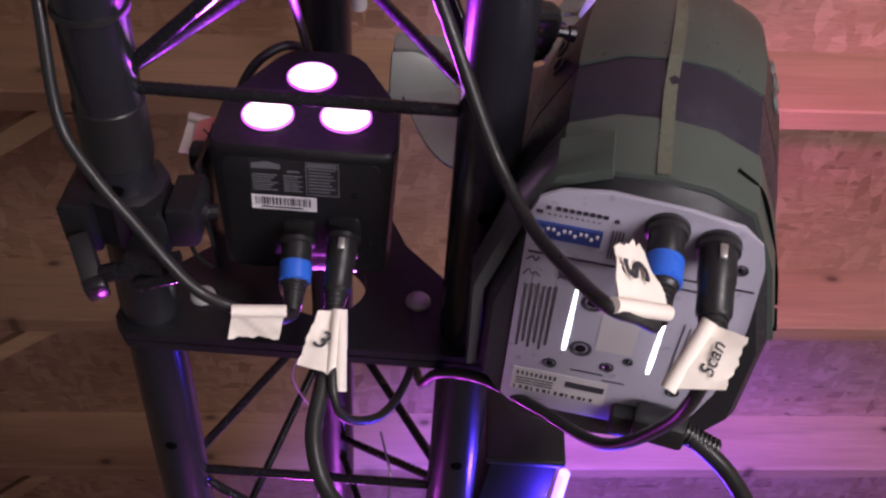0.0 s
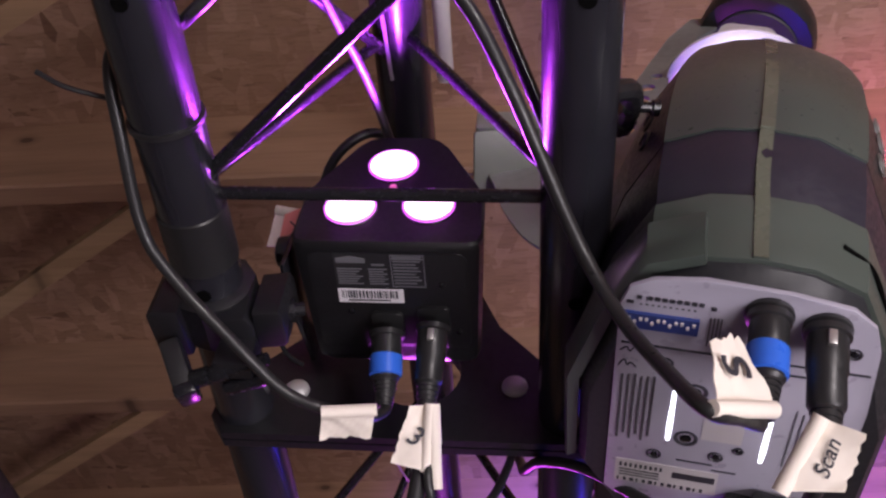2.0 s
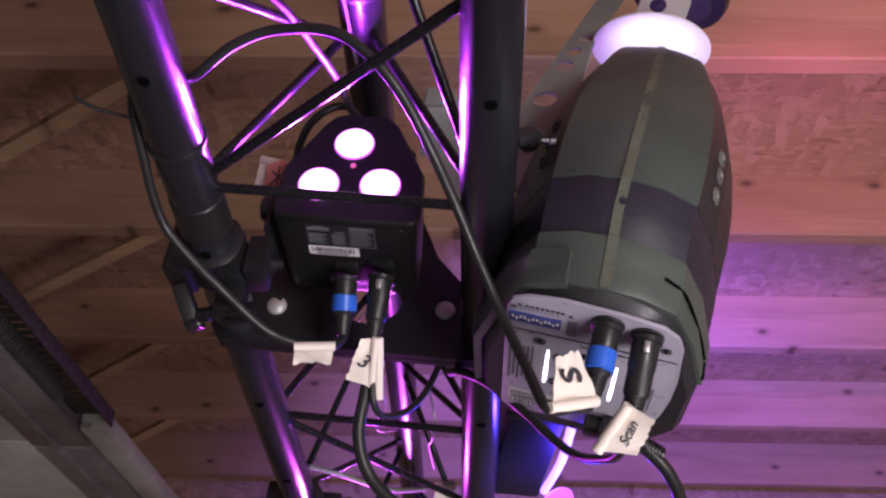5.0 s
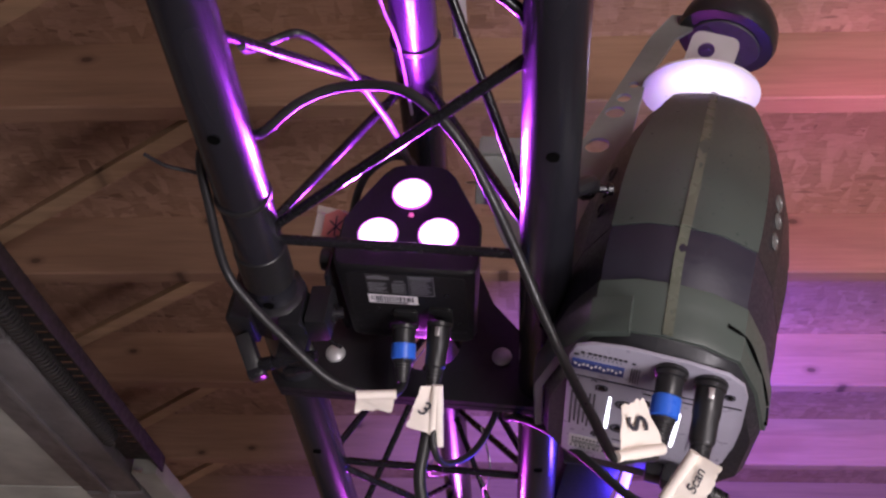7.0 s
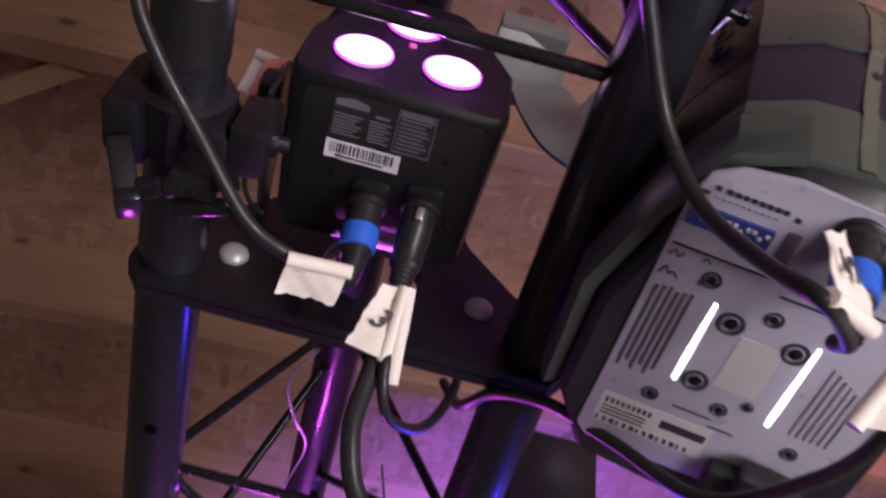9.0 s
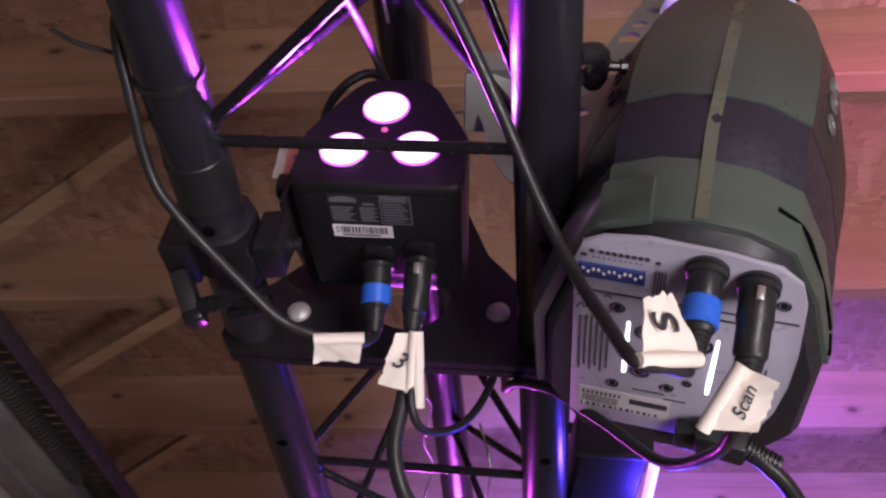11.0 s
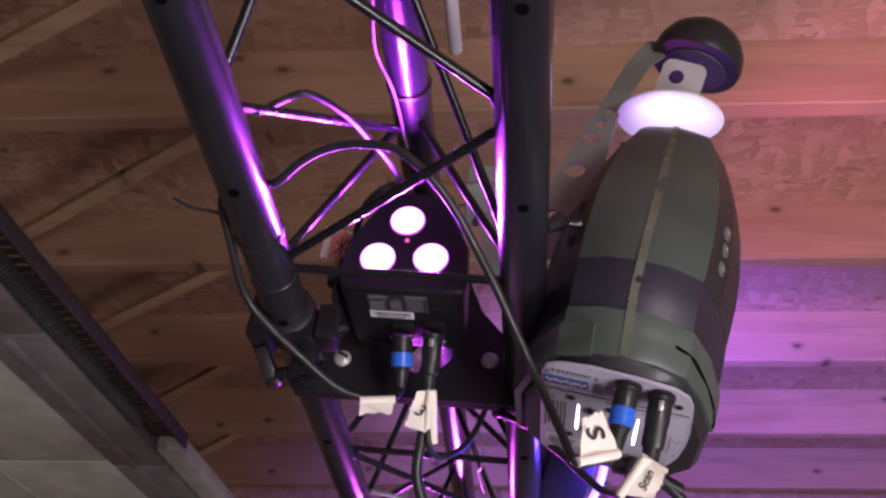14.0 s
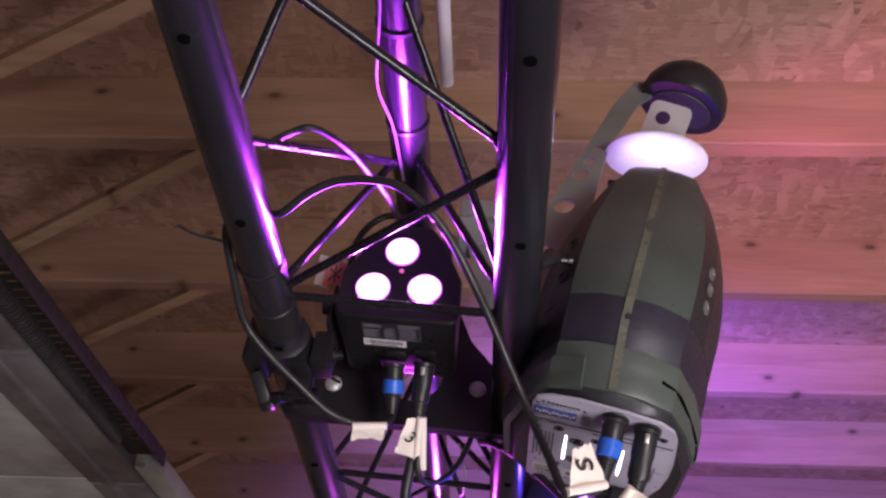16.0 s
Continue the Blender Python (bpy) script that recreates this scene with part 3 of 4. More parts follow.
def wash_outline(s):
    """The housing's outline in x, z from its front (s = 0) to its back (s = 1)."""
    w0, w1, z0, z1 = 0.076 - 0.006 * s, 0.026 - 0.004 * s, 0.0449, 0.188 - 0.05 * s
    cut = z0 + (z1 - z0) * 0.45
    half = [(w0 - 0.01, z0), (w0 - 0.003, z0 + 0.003), (w0, z0 + 0.012), (w0 - 0.002, cut), (w0 - 0.008, cut + 0.012), (w1 + 0.014, z1 - 0.014), (w1 + 0.004, z1 - 0.003), (w1 - 0.006, z1)]
    return [(-0.004 + x, z) for x, z in half] + [(-0.004 - x, z) for x, z in half[::-1]]


bm = bmesh.new()
loops = []
for s, y, k in ((0.0, 0.227, 0.93), (0.0, 0.2265, 0.965), (0.01, 0.2285, 0.99), (0.04, 0.234, 1.0), (0.92, 0.35, 1.0), (0.98, 0.356, 0.985), (1.0, 0.359, 0.95)):
    o = wash_outline(s)
    mz = sum(z for _, z in o) / len(o)
    loops.append([bm.verts.new((-0.004 + (x + 0.004) * k, y, mz + (z - mz) * k)) for x, z in o])
for p, q in zip(loops, loops[1:]):
    for k in range(len(p)):
        bm.faces.new((p[k], p[(k + 1) % len(p)], q[(k + 1) % len(p)], q[k]))
bm.faces.new(loops[0])
bm.faces.new(loops[-1][::-1])
part("housing", bm, BLACK_CASE, wash)
for x, z in ((-0.009, 0.144), (-0.037, 0.087), (0.026, 0.091)):
    b = part("bezel", turned((x, 0.2285, z), (0, -1, 0), ((0, 0.0225), (0.0022, 0.0222), (0.003, 0.0213), (0.0028, 0.021)), 32), BLACK_PLASTIC, wash)
    # emissive ring added to draw the magenta halo round the lens
    part("lens_rim", turned((x, 0.2262, z), (0, -1, 0), ((0, 0.0212), (0.0022, 0.0212), (0.0024, 0.0203)), 32), HALO_GLOW, b, "glowing magenta ring added as the lens's halo")
    part("lens", turned((x, 0.2262, z), (0, -1, 0), ((0, 0.0203), (0.002, 0.0203), (0.004, 0.016), (0.0055, 0.009), (0.006, 0.002)), 32), LENS_GLOW, b, "lit pinkish-white lens")
part("indicator", turned((-0.006, 0.2275, 0.116), (0, -1, 0), ((0, 0.003), (0.002, 0.0028)), 10), PINK_GLOW, wash, "tiny lit indicator")
FP = Matrix.Translation((0, 0.28, 0.0455)) @ Matrix(((1, 0, 0), (0, -1, 0), (0, 0, -1))).to_4x4()
panel = part("rear_panel", slab([(x, y - 0.003) for x, y in rounded(0.126, 0.104, 0.008)], FP @ Matrix.Translation((-0.004, -0.005, 0)), -0.004, 0.0012, 0.0006), BLACK_CASE, wash)
lab = part("rating_plate", slab([(-0.046, 0.0445), (0.026, 0.0445), (0.026, 0.0085), (-0.046, 0.0085)], FP, 0.001, 0.0018), PLATE_BLACK, panel, "dark printed rating plate")
def line_of(x0, y0, x1, y1, parent, mat=PRINT_GREY):
    part("print", slab([(x0, y0), (x1, y0), (x1, y1), (x0, y1)], FP, 0.0016, 0.0022), mat, parent, "", False)


# small print in three columns, and a ruled box beside it
for k in range(7):
    y = 0.0275 - k * 0.0026
    line_of(-0.044, y, -0.024 - (k % 3) * 0.0025, y + 0.0011, lab)
    line_of(-0.019, y, -0.004 - (k % 2) * 0.003, y + 0.0011, lab)
for k in range(8):
    y = 0.036 - k * 0.0033
    line_of(0.001, y, 0.0225 - (k * 5 % 3) * 0.002, y + 0.0012, lab)
for x0, y0, x1, y1 in ((-0.001, 0.0425, 0.0255, 0.0434), (-0.001, 0.0095, 0.0255, 0.0103), (-0.001, 0.0095, -0.0003, 0.0434), (0.0248, 0.0095, 0.0255, 0.0434), (-0.001, 0.0385, 0.0255, 0.0392)):
    line_of(x0, y0, x1, y1, lab)
line_of(0.0005, 0.0395, 0.0235, 0.0419, lab)
line_of(-0.016, 0.0315, -0.006, 0.0335, lab)
part("maker_mark", slab([(-0.044, 0.0345), (-0.021, 0.0345), (-0.021, 0.039), (-0.0325, 0.0418), (-0.044, 0.039)], FP, 0.0016, 0.0022), PRINT_GREY, lab, "pale maker's mark")
bar = part("barcode_sticker", slab([(-0.046, 0.0062), (0.007, 0.0062), (0.007, -0.0085), (-0.046, -0.0085)], FP, 0.0008, 0.0017), WHITE, panel, "white barcode sticker")
rng = random.Random(2)
x = -0.043
while x < 0.003:
    w = rng.choice((0.0006, 0.0011, 0.0017))
    part("print", slab([(x, 0.0045), (x + w, 0.0045), (x + w, -0.0035), (x, -0.0035)], FP, 0.0015, 0.002), INK, bar)
    x += w + rng.choice((0.0007, 0.0012))
part("print", slab([(-0.038, -0.005), (-0.004, -0.005), (-0.004, -0.0066), (-0.038, -0.0066)], FP, 0.0015, 0.002), INK, bar)
for sx, sy in ((-0.037, -0.019), (0.035, -0.014), (-0.02, -0.03), (-0.004, -0.027), (0.019, -0.024), (0.038, 0.012), (-0.02, -0.052), (0.05, -0.04)):
    part("screw", turned(FP @ Vector((sx, sy, 0.001)), FP.to_3x3() @ Vector((0, 0, 1)), ((0, 0.0028), (0.0012, 0.0026), (0.0018, 0.0016)), 12), BLACK_ROD, panel)
part("power_socket", slab(rounded(0.026, 0.03, 0.004), FP @ Matrix.Translation((-0.008, -0.033, 0)), 0.001, 0.005, 0.001), BLACK_PLASTIC, panel)
part("data_socket", slab(rounded(0.026, 0.03, 0.004), FP @ Matrix.Translation((0.03, -0.026, 0)), 0.001, 0.005, 0.001), BLACK_PLASTIC, panel)
for x in (-0.09,):
    part("bracket_arm", slab([(0.255, 0.05), (0.285, 0.046), (0.4, 0.08), (0.4, 0.1), (0.28, 0.115), (0.262, 0.11)], Matrix(((0, 0, 1), (1, 0, 0), (0, 1, 0))).to_4x4(), x - 0.002, x + 0.002, 0.0006), BLACK, wash)
    part("bracket_knob", turned((x, 0.272, 0.085), (1 if x > 0 else -1, 0, 0), ((0, 0.012), (0.004, 0.014), (0.012, 0.013), (0.014, 0.009)), 10), BLACK_PLASTIC, wash)

pd = Vector((0.05, 0.42, -0.9))
pw = thing("power_plug", (-0.008, 0.311, 0.034), T, "black power plug with a blue locking ring", "plug", "power plugs")
plug(pw, (-0.008, 0.311, 0.032), pd, 0.062, 0.0115, BLUE_RING, "shell")
xl = thing("data_plug", (0.03, 0.305, 0.036), T, "black three-pin plug in the wash light", "plug", "data plugs")
plug(xl, (0.03, 0.305, 0.034), Vector((-0.02, 0.4, -0.9)), 0.075, 0.0112, None, "shell")

# ---- clamp on the chord beside the wash light ----
def coupler(y, centre, side, label, wide=0.05):
    """A two-piece hook clamp round a chord, with its swing bolt and wing nut."""
    c = centre + Y_ * y
    ob = thing("chord_clamp", c, T, label, "clamp", "chord clamps")
    rings = ((-wide / 2, 0.03), (-wide / 2 + 0.003, 0.036), (wide / 2 - 0.003, 0.036), (wide / 2, 0.03))
    part("clamp_body", turned(c, (0, 1, 0), rings, 12), BLACK_CASE, ob)
    part("jaw", block((-0.012, -wide / 2, -0.02), (0.02, wide / 2, 0.026), 0.005, Matrix.Translation(c + Vector((-side * 0.042, 0, -0.002)))), BLACK_CASE, ob)
    part("jaw", block((-0.02, -wide * 0.4, -0.02), (0.018, wide * 0.4, 0.02), 0.004, Matrix.Translation(c + Vector((side * 0.046, 0, -0.004)))), BLACK_CASE, ob)
    b = part("swing_bolt", rod(c + Vector((-side * 0.036, wide * 0.42, -0.037)), c + Vector((side * 0.035, wide * 0.42, -0.03)), 0.005), BLACK_ROD, ob)
    part("barrel", turned(c + Vector((-side * 0.036, wide * 0.42, -0.038)), (side, 0, 0.1), ((0, 0.009), (0.012, 0.0095), (0.013, 0.007), (0.017, 0.007), (0.018, 0.0095), (0.034, 0.009)), 16), BLACK_PLASTIC, b)
    part("wing_nut", block((-0.005, 0.0, -0.01), (0.005, 0.03, 0.01), 0.003, Matrix.Translation(c + Vector((-side * 0.036, wide * 0.45, -0.028)))), BLACK_PLASTIC, ob)
    part("spigot", turned(c + Vector((side * 0.06, 0, 0.002)), (side, 0, 0.25), ((0, 0.012), (0.02, 0.012), (0.021, 0.008), (0.03, 0.008)), 12), BLACK_ROD, ob)
    return ob


near_clamp = thing("chord_clamp", (-0.14, 0.29, 0.0), T, "black hook clamp on the truss chord holding the wash light", "clamp", "chord clamps")
part("clamp_body", turned((-0.14, 0.25, 0.025), (0, 1, 0), ((0, 0.029), (0.003, 0.0345), (0.044, 0.0345), (0.047, 0.029)), 10), BLACK_CASE, near_clamp)
part("jaw", slab([(-0.184, 0.256), (-0.178, 0.25), (-0.158, 0.25), (-0.155, 0.297), (-0.172, 0.3), (-0.182, 0.288)], I4, -0.012, 0.052, 0.003), BLACK_CASE, near_clamp)
part("jaw", slab([(-0.128, 0.256), (-0.106, 0.252), (-0.1, 0.262), (-0.1, 0.292), (-0.125, 0.296)], I4, -0.014, 0.03, 0.003), BLACK_CASE, near_clamp)
part("end_block", slab([(-0.1, 0.25), (-0.079, 0.247), (-0.076, 0.252), (-0.076, 0.28), (-0.079, 0.284), (-0.1, 0.287)], I4, -0.012, 0.034, 0.002), BLACK_CASE, near_clamp)
lever = part("lever", block((-0.012, -0.008, 0.0), (0.012, 0.008, 0.044), 0.003, frame_of((-0.17, 0.284, -0.012), (0.028, 0.022, -0.05), (0, 1, 0.3))), BLACK_PLASTIC, near_clamp)
part("lever_tip", block((-0.0125, -0.0085, 0.038), (0.0125, 0.0085, 0.05), 0.003, frame_of((-0.17, 0.284, -0.012), (0.028, 0.022, -0.05), (0, 1, 0.3))), BLACK_ROD, lever)
part("swing_bolt", turned((-0.146, 0.291, -0.042), (1, -0.32, 0.1), ((0, 0.0065), (0.002, 0.0075), (0.014, 0.0075), (0.015, 0.0058), (0.018, 0.0058), (0.019, 0.0075), (0.03, 0.007), (0.031, 0.005), (0.064, 0.005)), 18), BLACK_ROD, near_clamp, "black turned bolt with a bright edge")
part("bolt_end", turned((-0.1285, 0.2854, -0.0402), (1, -0.32, 0.1), ((0, 0.0062), (0.0012, 0.0062)), 14), BRIGHT, near_clamp, "bright washer")
part("bolt_carrier", block((-0.128, 0.272, -0.042), (-0.098, 0.29, -0.012), 0.003), BLACK_CASE, near_clamp)
part("hinge_pin", turned((-0.122, 0.301, -0.04), (1, -0.3, 0.1), ((0, 0.0055), (0.001, 0.0062), (0.034, 0.0062), (0.036, 0.005)), 14), BLACK_ROD, near_clamp)
part("spigot", turned((-0.08, 0.268, 0.012), (1, 0.1, 0.25), ((0, 0.01), (0.006, 0.01), (0.007, 0.006), (0.014, 0.006)), 12), BLACK_ROD, near_clamp)
part("safety_loop", hose([(-0.076, 0.276, 0.03), (-0.088, 0.29, 0.022), (-0.092, 0.306, 0.016), (-0.086, 0.318, 0.01), (-0.074, 0.324, 0.006)], 0.002, 8), BLACK_ROD, near_clamp)
coupler(0.965, A_, 1, "black hook clamp on the far chord holding the light bar", 0.06)
hook = thing("yoke_hook", (0.17, 0.13, 0.06), T, "small black hook between the chord and the scanner", "hook")
part("hook_body", hose([(0.16, 0.09, 0.045), (0.175, 0.1, 0.062), (0.178, 0.13, 0.085), (0.172, 0.16, 0.105)], 0.008, 10), BLACK_CASE, hook)
part("wing_screw", turned((0.17, 0.12, 0.075), (1, 0.2, 0.15), ((0, 0.007), (0.008, 0.007), (0.009, 0.004), (0.022, 0.004), (0.023, 0.006), (0.028, 0.006)), 12), BLACK_ROD, hook)
part("hook_nut", turned((0.172, 0.155, 0.1), (0.3, -1, -0.3), ((0, 0.01), (0.009, 0.011), (0.013, 0.007)), 8), BLACK_PLASTIC, hook)
bandc = A_ + Y_ * 0.175
whole("tape_band", turned(bandc, (0, 1, 0), ((0, 0.0252), (0.001, 0.0264), (0.05, 0.0264), (0.051, 0.0252)), 28), BLACK_PLASTIC, T, "black tape band wound round the chord", "tape")
bandd = A_ + Y_ * 0.096
whole("cable_tie", turned(bandd, (0, 1, 0), ((0, 0.0252), (0.0005, 0.0272), (0.004, 0.0272), (0.0045, 0.0252)), 28), BLACK_PLASTIC, T, "black cable tie round the chord", "cable tie")
whole("tie_tail", hose([(-0.165, 0.1, 0.04), (-0.19, 0.095, 0.045), (-0.215, 0.085, 0.043), (-0.235, 0.075, 0.047)], 0.002, 6), BLACK_PLASTIC, T, "loose tail of a black cable tie", "cable tie")

# ---- the mirror scanner ----
W_ = Vector((0.16, -0.06, 1)).normalized()
U_ = (Vector((1, 0, 0)) - W_ * W_.x).normalized()
V_ = W_.cross(U_)
SO = Vector((0.245, 0.255, -0.08))
SM = Matrix.Translation(SO) @ Matrix((U_, V_, W_)).transposed().to_4x4()
scan = thing("mirror_scanner", SO, T, "grey and black mirror scanner with a lilac-grey connector panel", "stage light")
ROWS = ((-0.006, 0.094, -0.112, 0.142), (0.006, 0.101, -0.122, 0.15), (0.03, 0.103, -0.124, 0.155), (0.1, 0.105, -0.140, 0.16), (0.17, 0.106, -0.137, 0.155), (0.23, 0.103, -0.119, 0.14), (0.29, 0.089, -0.09, 0.115),
        (0.33, 0.078, -0.066, 0.09), (0.36, 0.066, -0.046, 0.07), (0.374, 0.056, -0.034, 0.056))


def scan_row(w, out=0.0):
    """The scanner's outline at a height above its panel, pushed outwards."""
    for (w0, *a), (w1, *b) in zip(ROWS, ROWS[1:]):
        if w <= w1:
            break
    s = max(0.0, min(1.0, (w - w0) / (w1 - w0)))
    hw, vf, vb = (p + (q - p) * s for p, q in zip(a, b))
    dep = vb - vf
    half = [(0.0, vf - 0.003), (0.3 * hw, vf), (0.6 * hw, vf + 0.014 * dep / 0.28), (0.82 * hw, vf + 0.062 * dep / 0.28), (hw, vf + 0.13 * dep / 0.28), (hw, vb - 0.06 * dep / 0.28), (0.72 * hw, vb - 0.008), (0.0, vb)]
    pts = [(-x, y) for x, y in half[6:0:-1]] + half[:7] + [half[7]]
    mid = Vector((0, (vf + vb) / 2))
    res = []
    for x, y in pts:
        d = Vector((x, y)) - mid
        k = 1 + out / max(d.length, 0.02)
        res.append((mid + d * k).to_3d() + Vector((0.012 * w / 0.39 - 0.005 * max(0.0, min(1.0, w / 0.08)), 0, w)))
    return res


def loft(rows, close=True):
    bm = bmesh.new()
    loops = [[bm.verts.new(SM @ p) for p in r] for r in rows]
    for p, q in zip(loops, loops[1:]):
        for k in range(len(p)):
            bm.faces.new((p[k], p[(k + 1) % len(p)], q[(k + 1) % len(p)], q[k]))
    bm.faces.new(loops[0][::-1])
    bm.faces.new(loops[-1])
    return bm


def shell_patch(ws, i0, i1, inner, outer):
    """A curved cover over part of the outline, between two heights."""
    bm = bmesh.new()
    g = {}
    for a, w in enumerate(ws):
        for s, o in ((0, inner), (1, outer - (0.0012 if a in (0, len(ws) - 1) else 0))):
            r = scan_row(w, o)
            for c, k in enumerate(range(i0, i1 + 1)):
                g[s, a, c] = bm.verts.new(SM @ r[k])
    na, nc = len(ws) - 1, i1 - i0
    for s in (0, 1):
        for a in range(na):
            for c in range(nc):
                bm.faces.new((g[s, a, c], g[s, a, c + 1], g[s, a + 1, c + 1], g[s, a + 1, c]))
    for c in range(nc):
        for a in (0, na):
            bm.faces.new((g[0, a, c], g[0, a, c + 1], g[1, a, c + 1], g[1, a, c]))
    for a in range(na):
        for c in (0, nc):
            bm.faces.new((g[0, a, c], g[0, a + 1, c], g[1, a + 1, c], g[1, a, c]))
    return bm


body = part("body", loft([scan_row(r[0]) for r in ROWS]), HOUSING, scan, "charcoal housing")
part("skirt_cover", shell_patch((0.008, 0.014, 0.026, 0.038, 0.05, 0.056), 2, 10, -0.001, 0.005), HOOD_LIGHT, scan, "grey-green moulded cover")
part("dark_band", shell_patch((0.056, 0.072, 0.09, 0.111), 2, 10, -0.001, 0.003), HOOD_DARK, scan, "dark violet recessed band")
part("upper_hood", shell_patch((0.111, 0.13, 0.16, 0.19, 0.22, 0.26, 0.3, 0.33, 0.358, 0.372), 4, 8, -0.001, 0.0048), HOOD_GREY, scan, "scuffed grey-green upper cover")
for side in (2, 3, 8, 9):
    part("side_cover", shell_patch((0.111, 0.16, 0.2, 0.25, 0.3, 0.34), side, side + 1, -0.001, 0.0035), HOUSING, scan)
# raised tab, slot and tape on the covers
part("tab", shell_patch((0.004, 0.01, 0.022, 0.032, 0.036), 1, 5, 0.003, 0.0125), HOOD_LIGHT, scan, "raised moulded tab")
def on_cover(w, i):
    r = scan_row(w, 0.0052)
    return SM @ r[int(i)].lerp(r[int(i) + 1], i % 1)


part("slot", hose([on_cover(0.034, 7.5), on_cover(0.031, 8.1), on_cover(0.028, 8.7), on_cover(0.0255, 9.3), on_cover(0.0245, 9.7)], 0.0019, 8), HOLE, scan, "narrow dark slot")
part("slot", hose([on_cover(0.023, 9.75), on_cover(0.018, 9.8), on_cover(0.013, 9.85), on_cover(0.009, 9.85)], 0.0017, 8), HOLE, scan, "narrow dark slot")
bm = bmesh.new()
prev = None
for w, off in ((0.0085, 0.0052), (0.03, 0.0052), (0.045, 0.0052), (0.0555, 0.0053), (0.0565, 0.0034), (0.08, 0.0034), (0.1105, 0.0034), (0.1115, 0.0052), *((w, 0.0052) for w in (0.16, 0.2, 0.25, 0.3, 0.33, 0.358, 0.371))):
    r = scan_row(w, off)
    a, b = r[6], r[7]
    q = [bm.verts.new(SM @ (a + Vector((-0.005, -0.0003, 0)))), bm.verts.new(SM @ (a.lerp(b, 0.12) + Vector((0, -0.0003, 0)))), bm.verts.new(SM @ (a.lerp(b, 0.12) + Vector((0, 0.004, 0)))), bm.verts.new(SM @ (a + Vector((-0.005, 0.004, 0))))]
    if prev:
        for k in range(4):
            bm.faces.new((prev[k], prev[(k + 1) % 4], q[(k + 1) % 4], q[k]))
    prev = q
part("tape_strip", bm, CLEAR_TAPE, scan, "yellowed clear tape strip")
for k, w in enumerate((0.15, 0.175, 0.2)):
    for e in (8, 3):
        r = scan_row(w, 0.004)
        c = r[e].lerp(r[e + 1], 0.62 if e == 8 else 0.38)
        n = Vector((r[e + 1].y - r[e].y, -(r[e + 1].x - r[e].x), 0)).normalized()
        part("vent", turned(SM @ c, SM.to_3x3() @ n, ((0, 0.0085), (0.0015, 0.008), (0.002, 0.005), (0.0005, 0.004)), 16), VENT if e == 8 else BLACK_PLASTIC, scan, "round vent plug")
part("front_lens", turned(SM @ Vector((0.008, 0.01, 0.372)), W_, ((0, 0.034), (0.006, 0.033), (0.009, 0.02), (0.01, 0.004)), 24), WHITE, scan, "round front lens")

FS = SM @ Matrix(((1, 0, 0), (0, -1, 0), (0, 0, -1))).to_4x4() @ Matrix.Translation((0, 0, 0.006))
outline = [(-0.079, 0.09), (-0.074, 0.107), (-0.06, 0.116), (-0.03, 0.121), (0.02, 0.118), (0.055, 0.112), (0.07, 0.099), (0.0765, 0.078), (0.081, 0.02), (0.081, -0.02), (0.077, -0.06), (0.062, -0.112), (0.053, -0.119), (-0.07, -0.119), (-0.079, -0.11)]
pan = part("connector_panel", slab(outline, FS, -0.002, 0.0015, 0.0004), PANEL, scan, "lilac-grey sheet metal connector panel")


def mark(u0, y0, u1, y1, mat, z=0.0022, name="print", label="", par=None):
    return part(name, slab([(u0, y0), (u1, y0), (u1, y1), (u0, y1)], FS, 0.0012, z), mat, par or pan, label, False)


dip = mark(-0.076, 0.087, -0.03, 0.0735, NAVY, 0.004, "switch_block", "blue row of small switches")
for k in range(12):
    mark(-0.0735 + k * 0.0036, 0.0845 - (k % 3 == 1) * 0.003, -0.0715 + k * 0.0036, 0.0822 - (k % 3 == 1) * 0.003, STICKER, 0.0052, "switch", "", dip)
for k in range(10):
    a = -0.069 + k * 0.0044 + (k > 0) * 0.002 + (k > 8) * 0.003
    mark(a, 0.1015 - (k > 8) * 0.002, a + 0.0032, 0.0985 - (k > 8) * 0.002, INK)
    mark(-0.067 + k * 0.0036, 0.0945, -0.0652 + k * 0.0036, 0.0938, GREY_INK)
mark(-0.075, 0.0965, -0.0705, 0.094, INK)
mark(-0.076, 0.0575, 0.075, 0.0562, INK, 0.0024, "seam", "thin dark panel seam")
for k in range(4):
    mark(-0.024 + k * 0.0022, 0.09, -0.0232 + k * 0.0022, 0.064, GREY_INK)
for k in range(6):
    mark(-0.074 + k * 0.0042, 0.024 + (k % 3) * 0.001, -0.0722 + k * 0.0042, -0.046 + (k % 2) * 0.006, GREY_INK)
for k in range(6):
    mark(0.04 + k * 0.0046, 0.012 - k * 0.003, 0.0408 + k * 0.0046, -0.05, PRINT_GREY)
# unreadable marker scribbles
rng = random.Random(11)
for u, y, n in ((-0.076, 0.05, 3), (-0.057, 0.052, 2), (-0.077, 0.036, 4), (-0.052, 0.037, 3)):
    pts = [FS @ Vector((u + k * 0.003 + rng.uniform(-0.001, 0.001), y + (0.0022 if k % 2 else -0.002) + rng.uniform(-0.0012, 0.0012), 0.0016)) for k in range(n + 1)]
    part("marker_scribble", hose(pts, 0.0006, 6, 5), INK, pan, "black marker scribble")
mark(-0.01, 0.048, 0.04, 0.0465, INK)
mark(-0.03, -0.062, -0.005, -0.0632, INK)
mark(-0.005, -0.068, 0.012, -0.0692, INK)
st = mark(-0.072, -0.072, 0.001, -0.1, STICKER, 0.0021, "rating_sticker", "cream rating sticker")
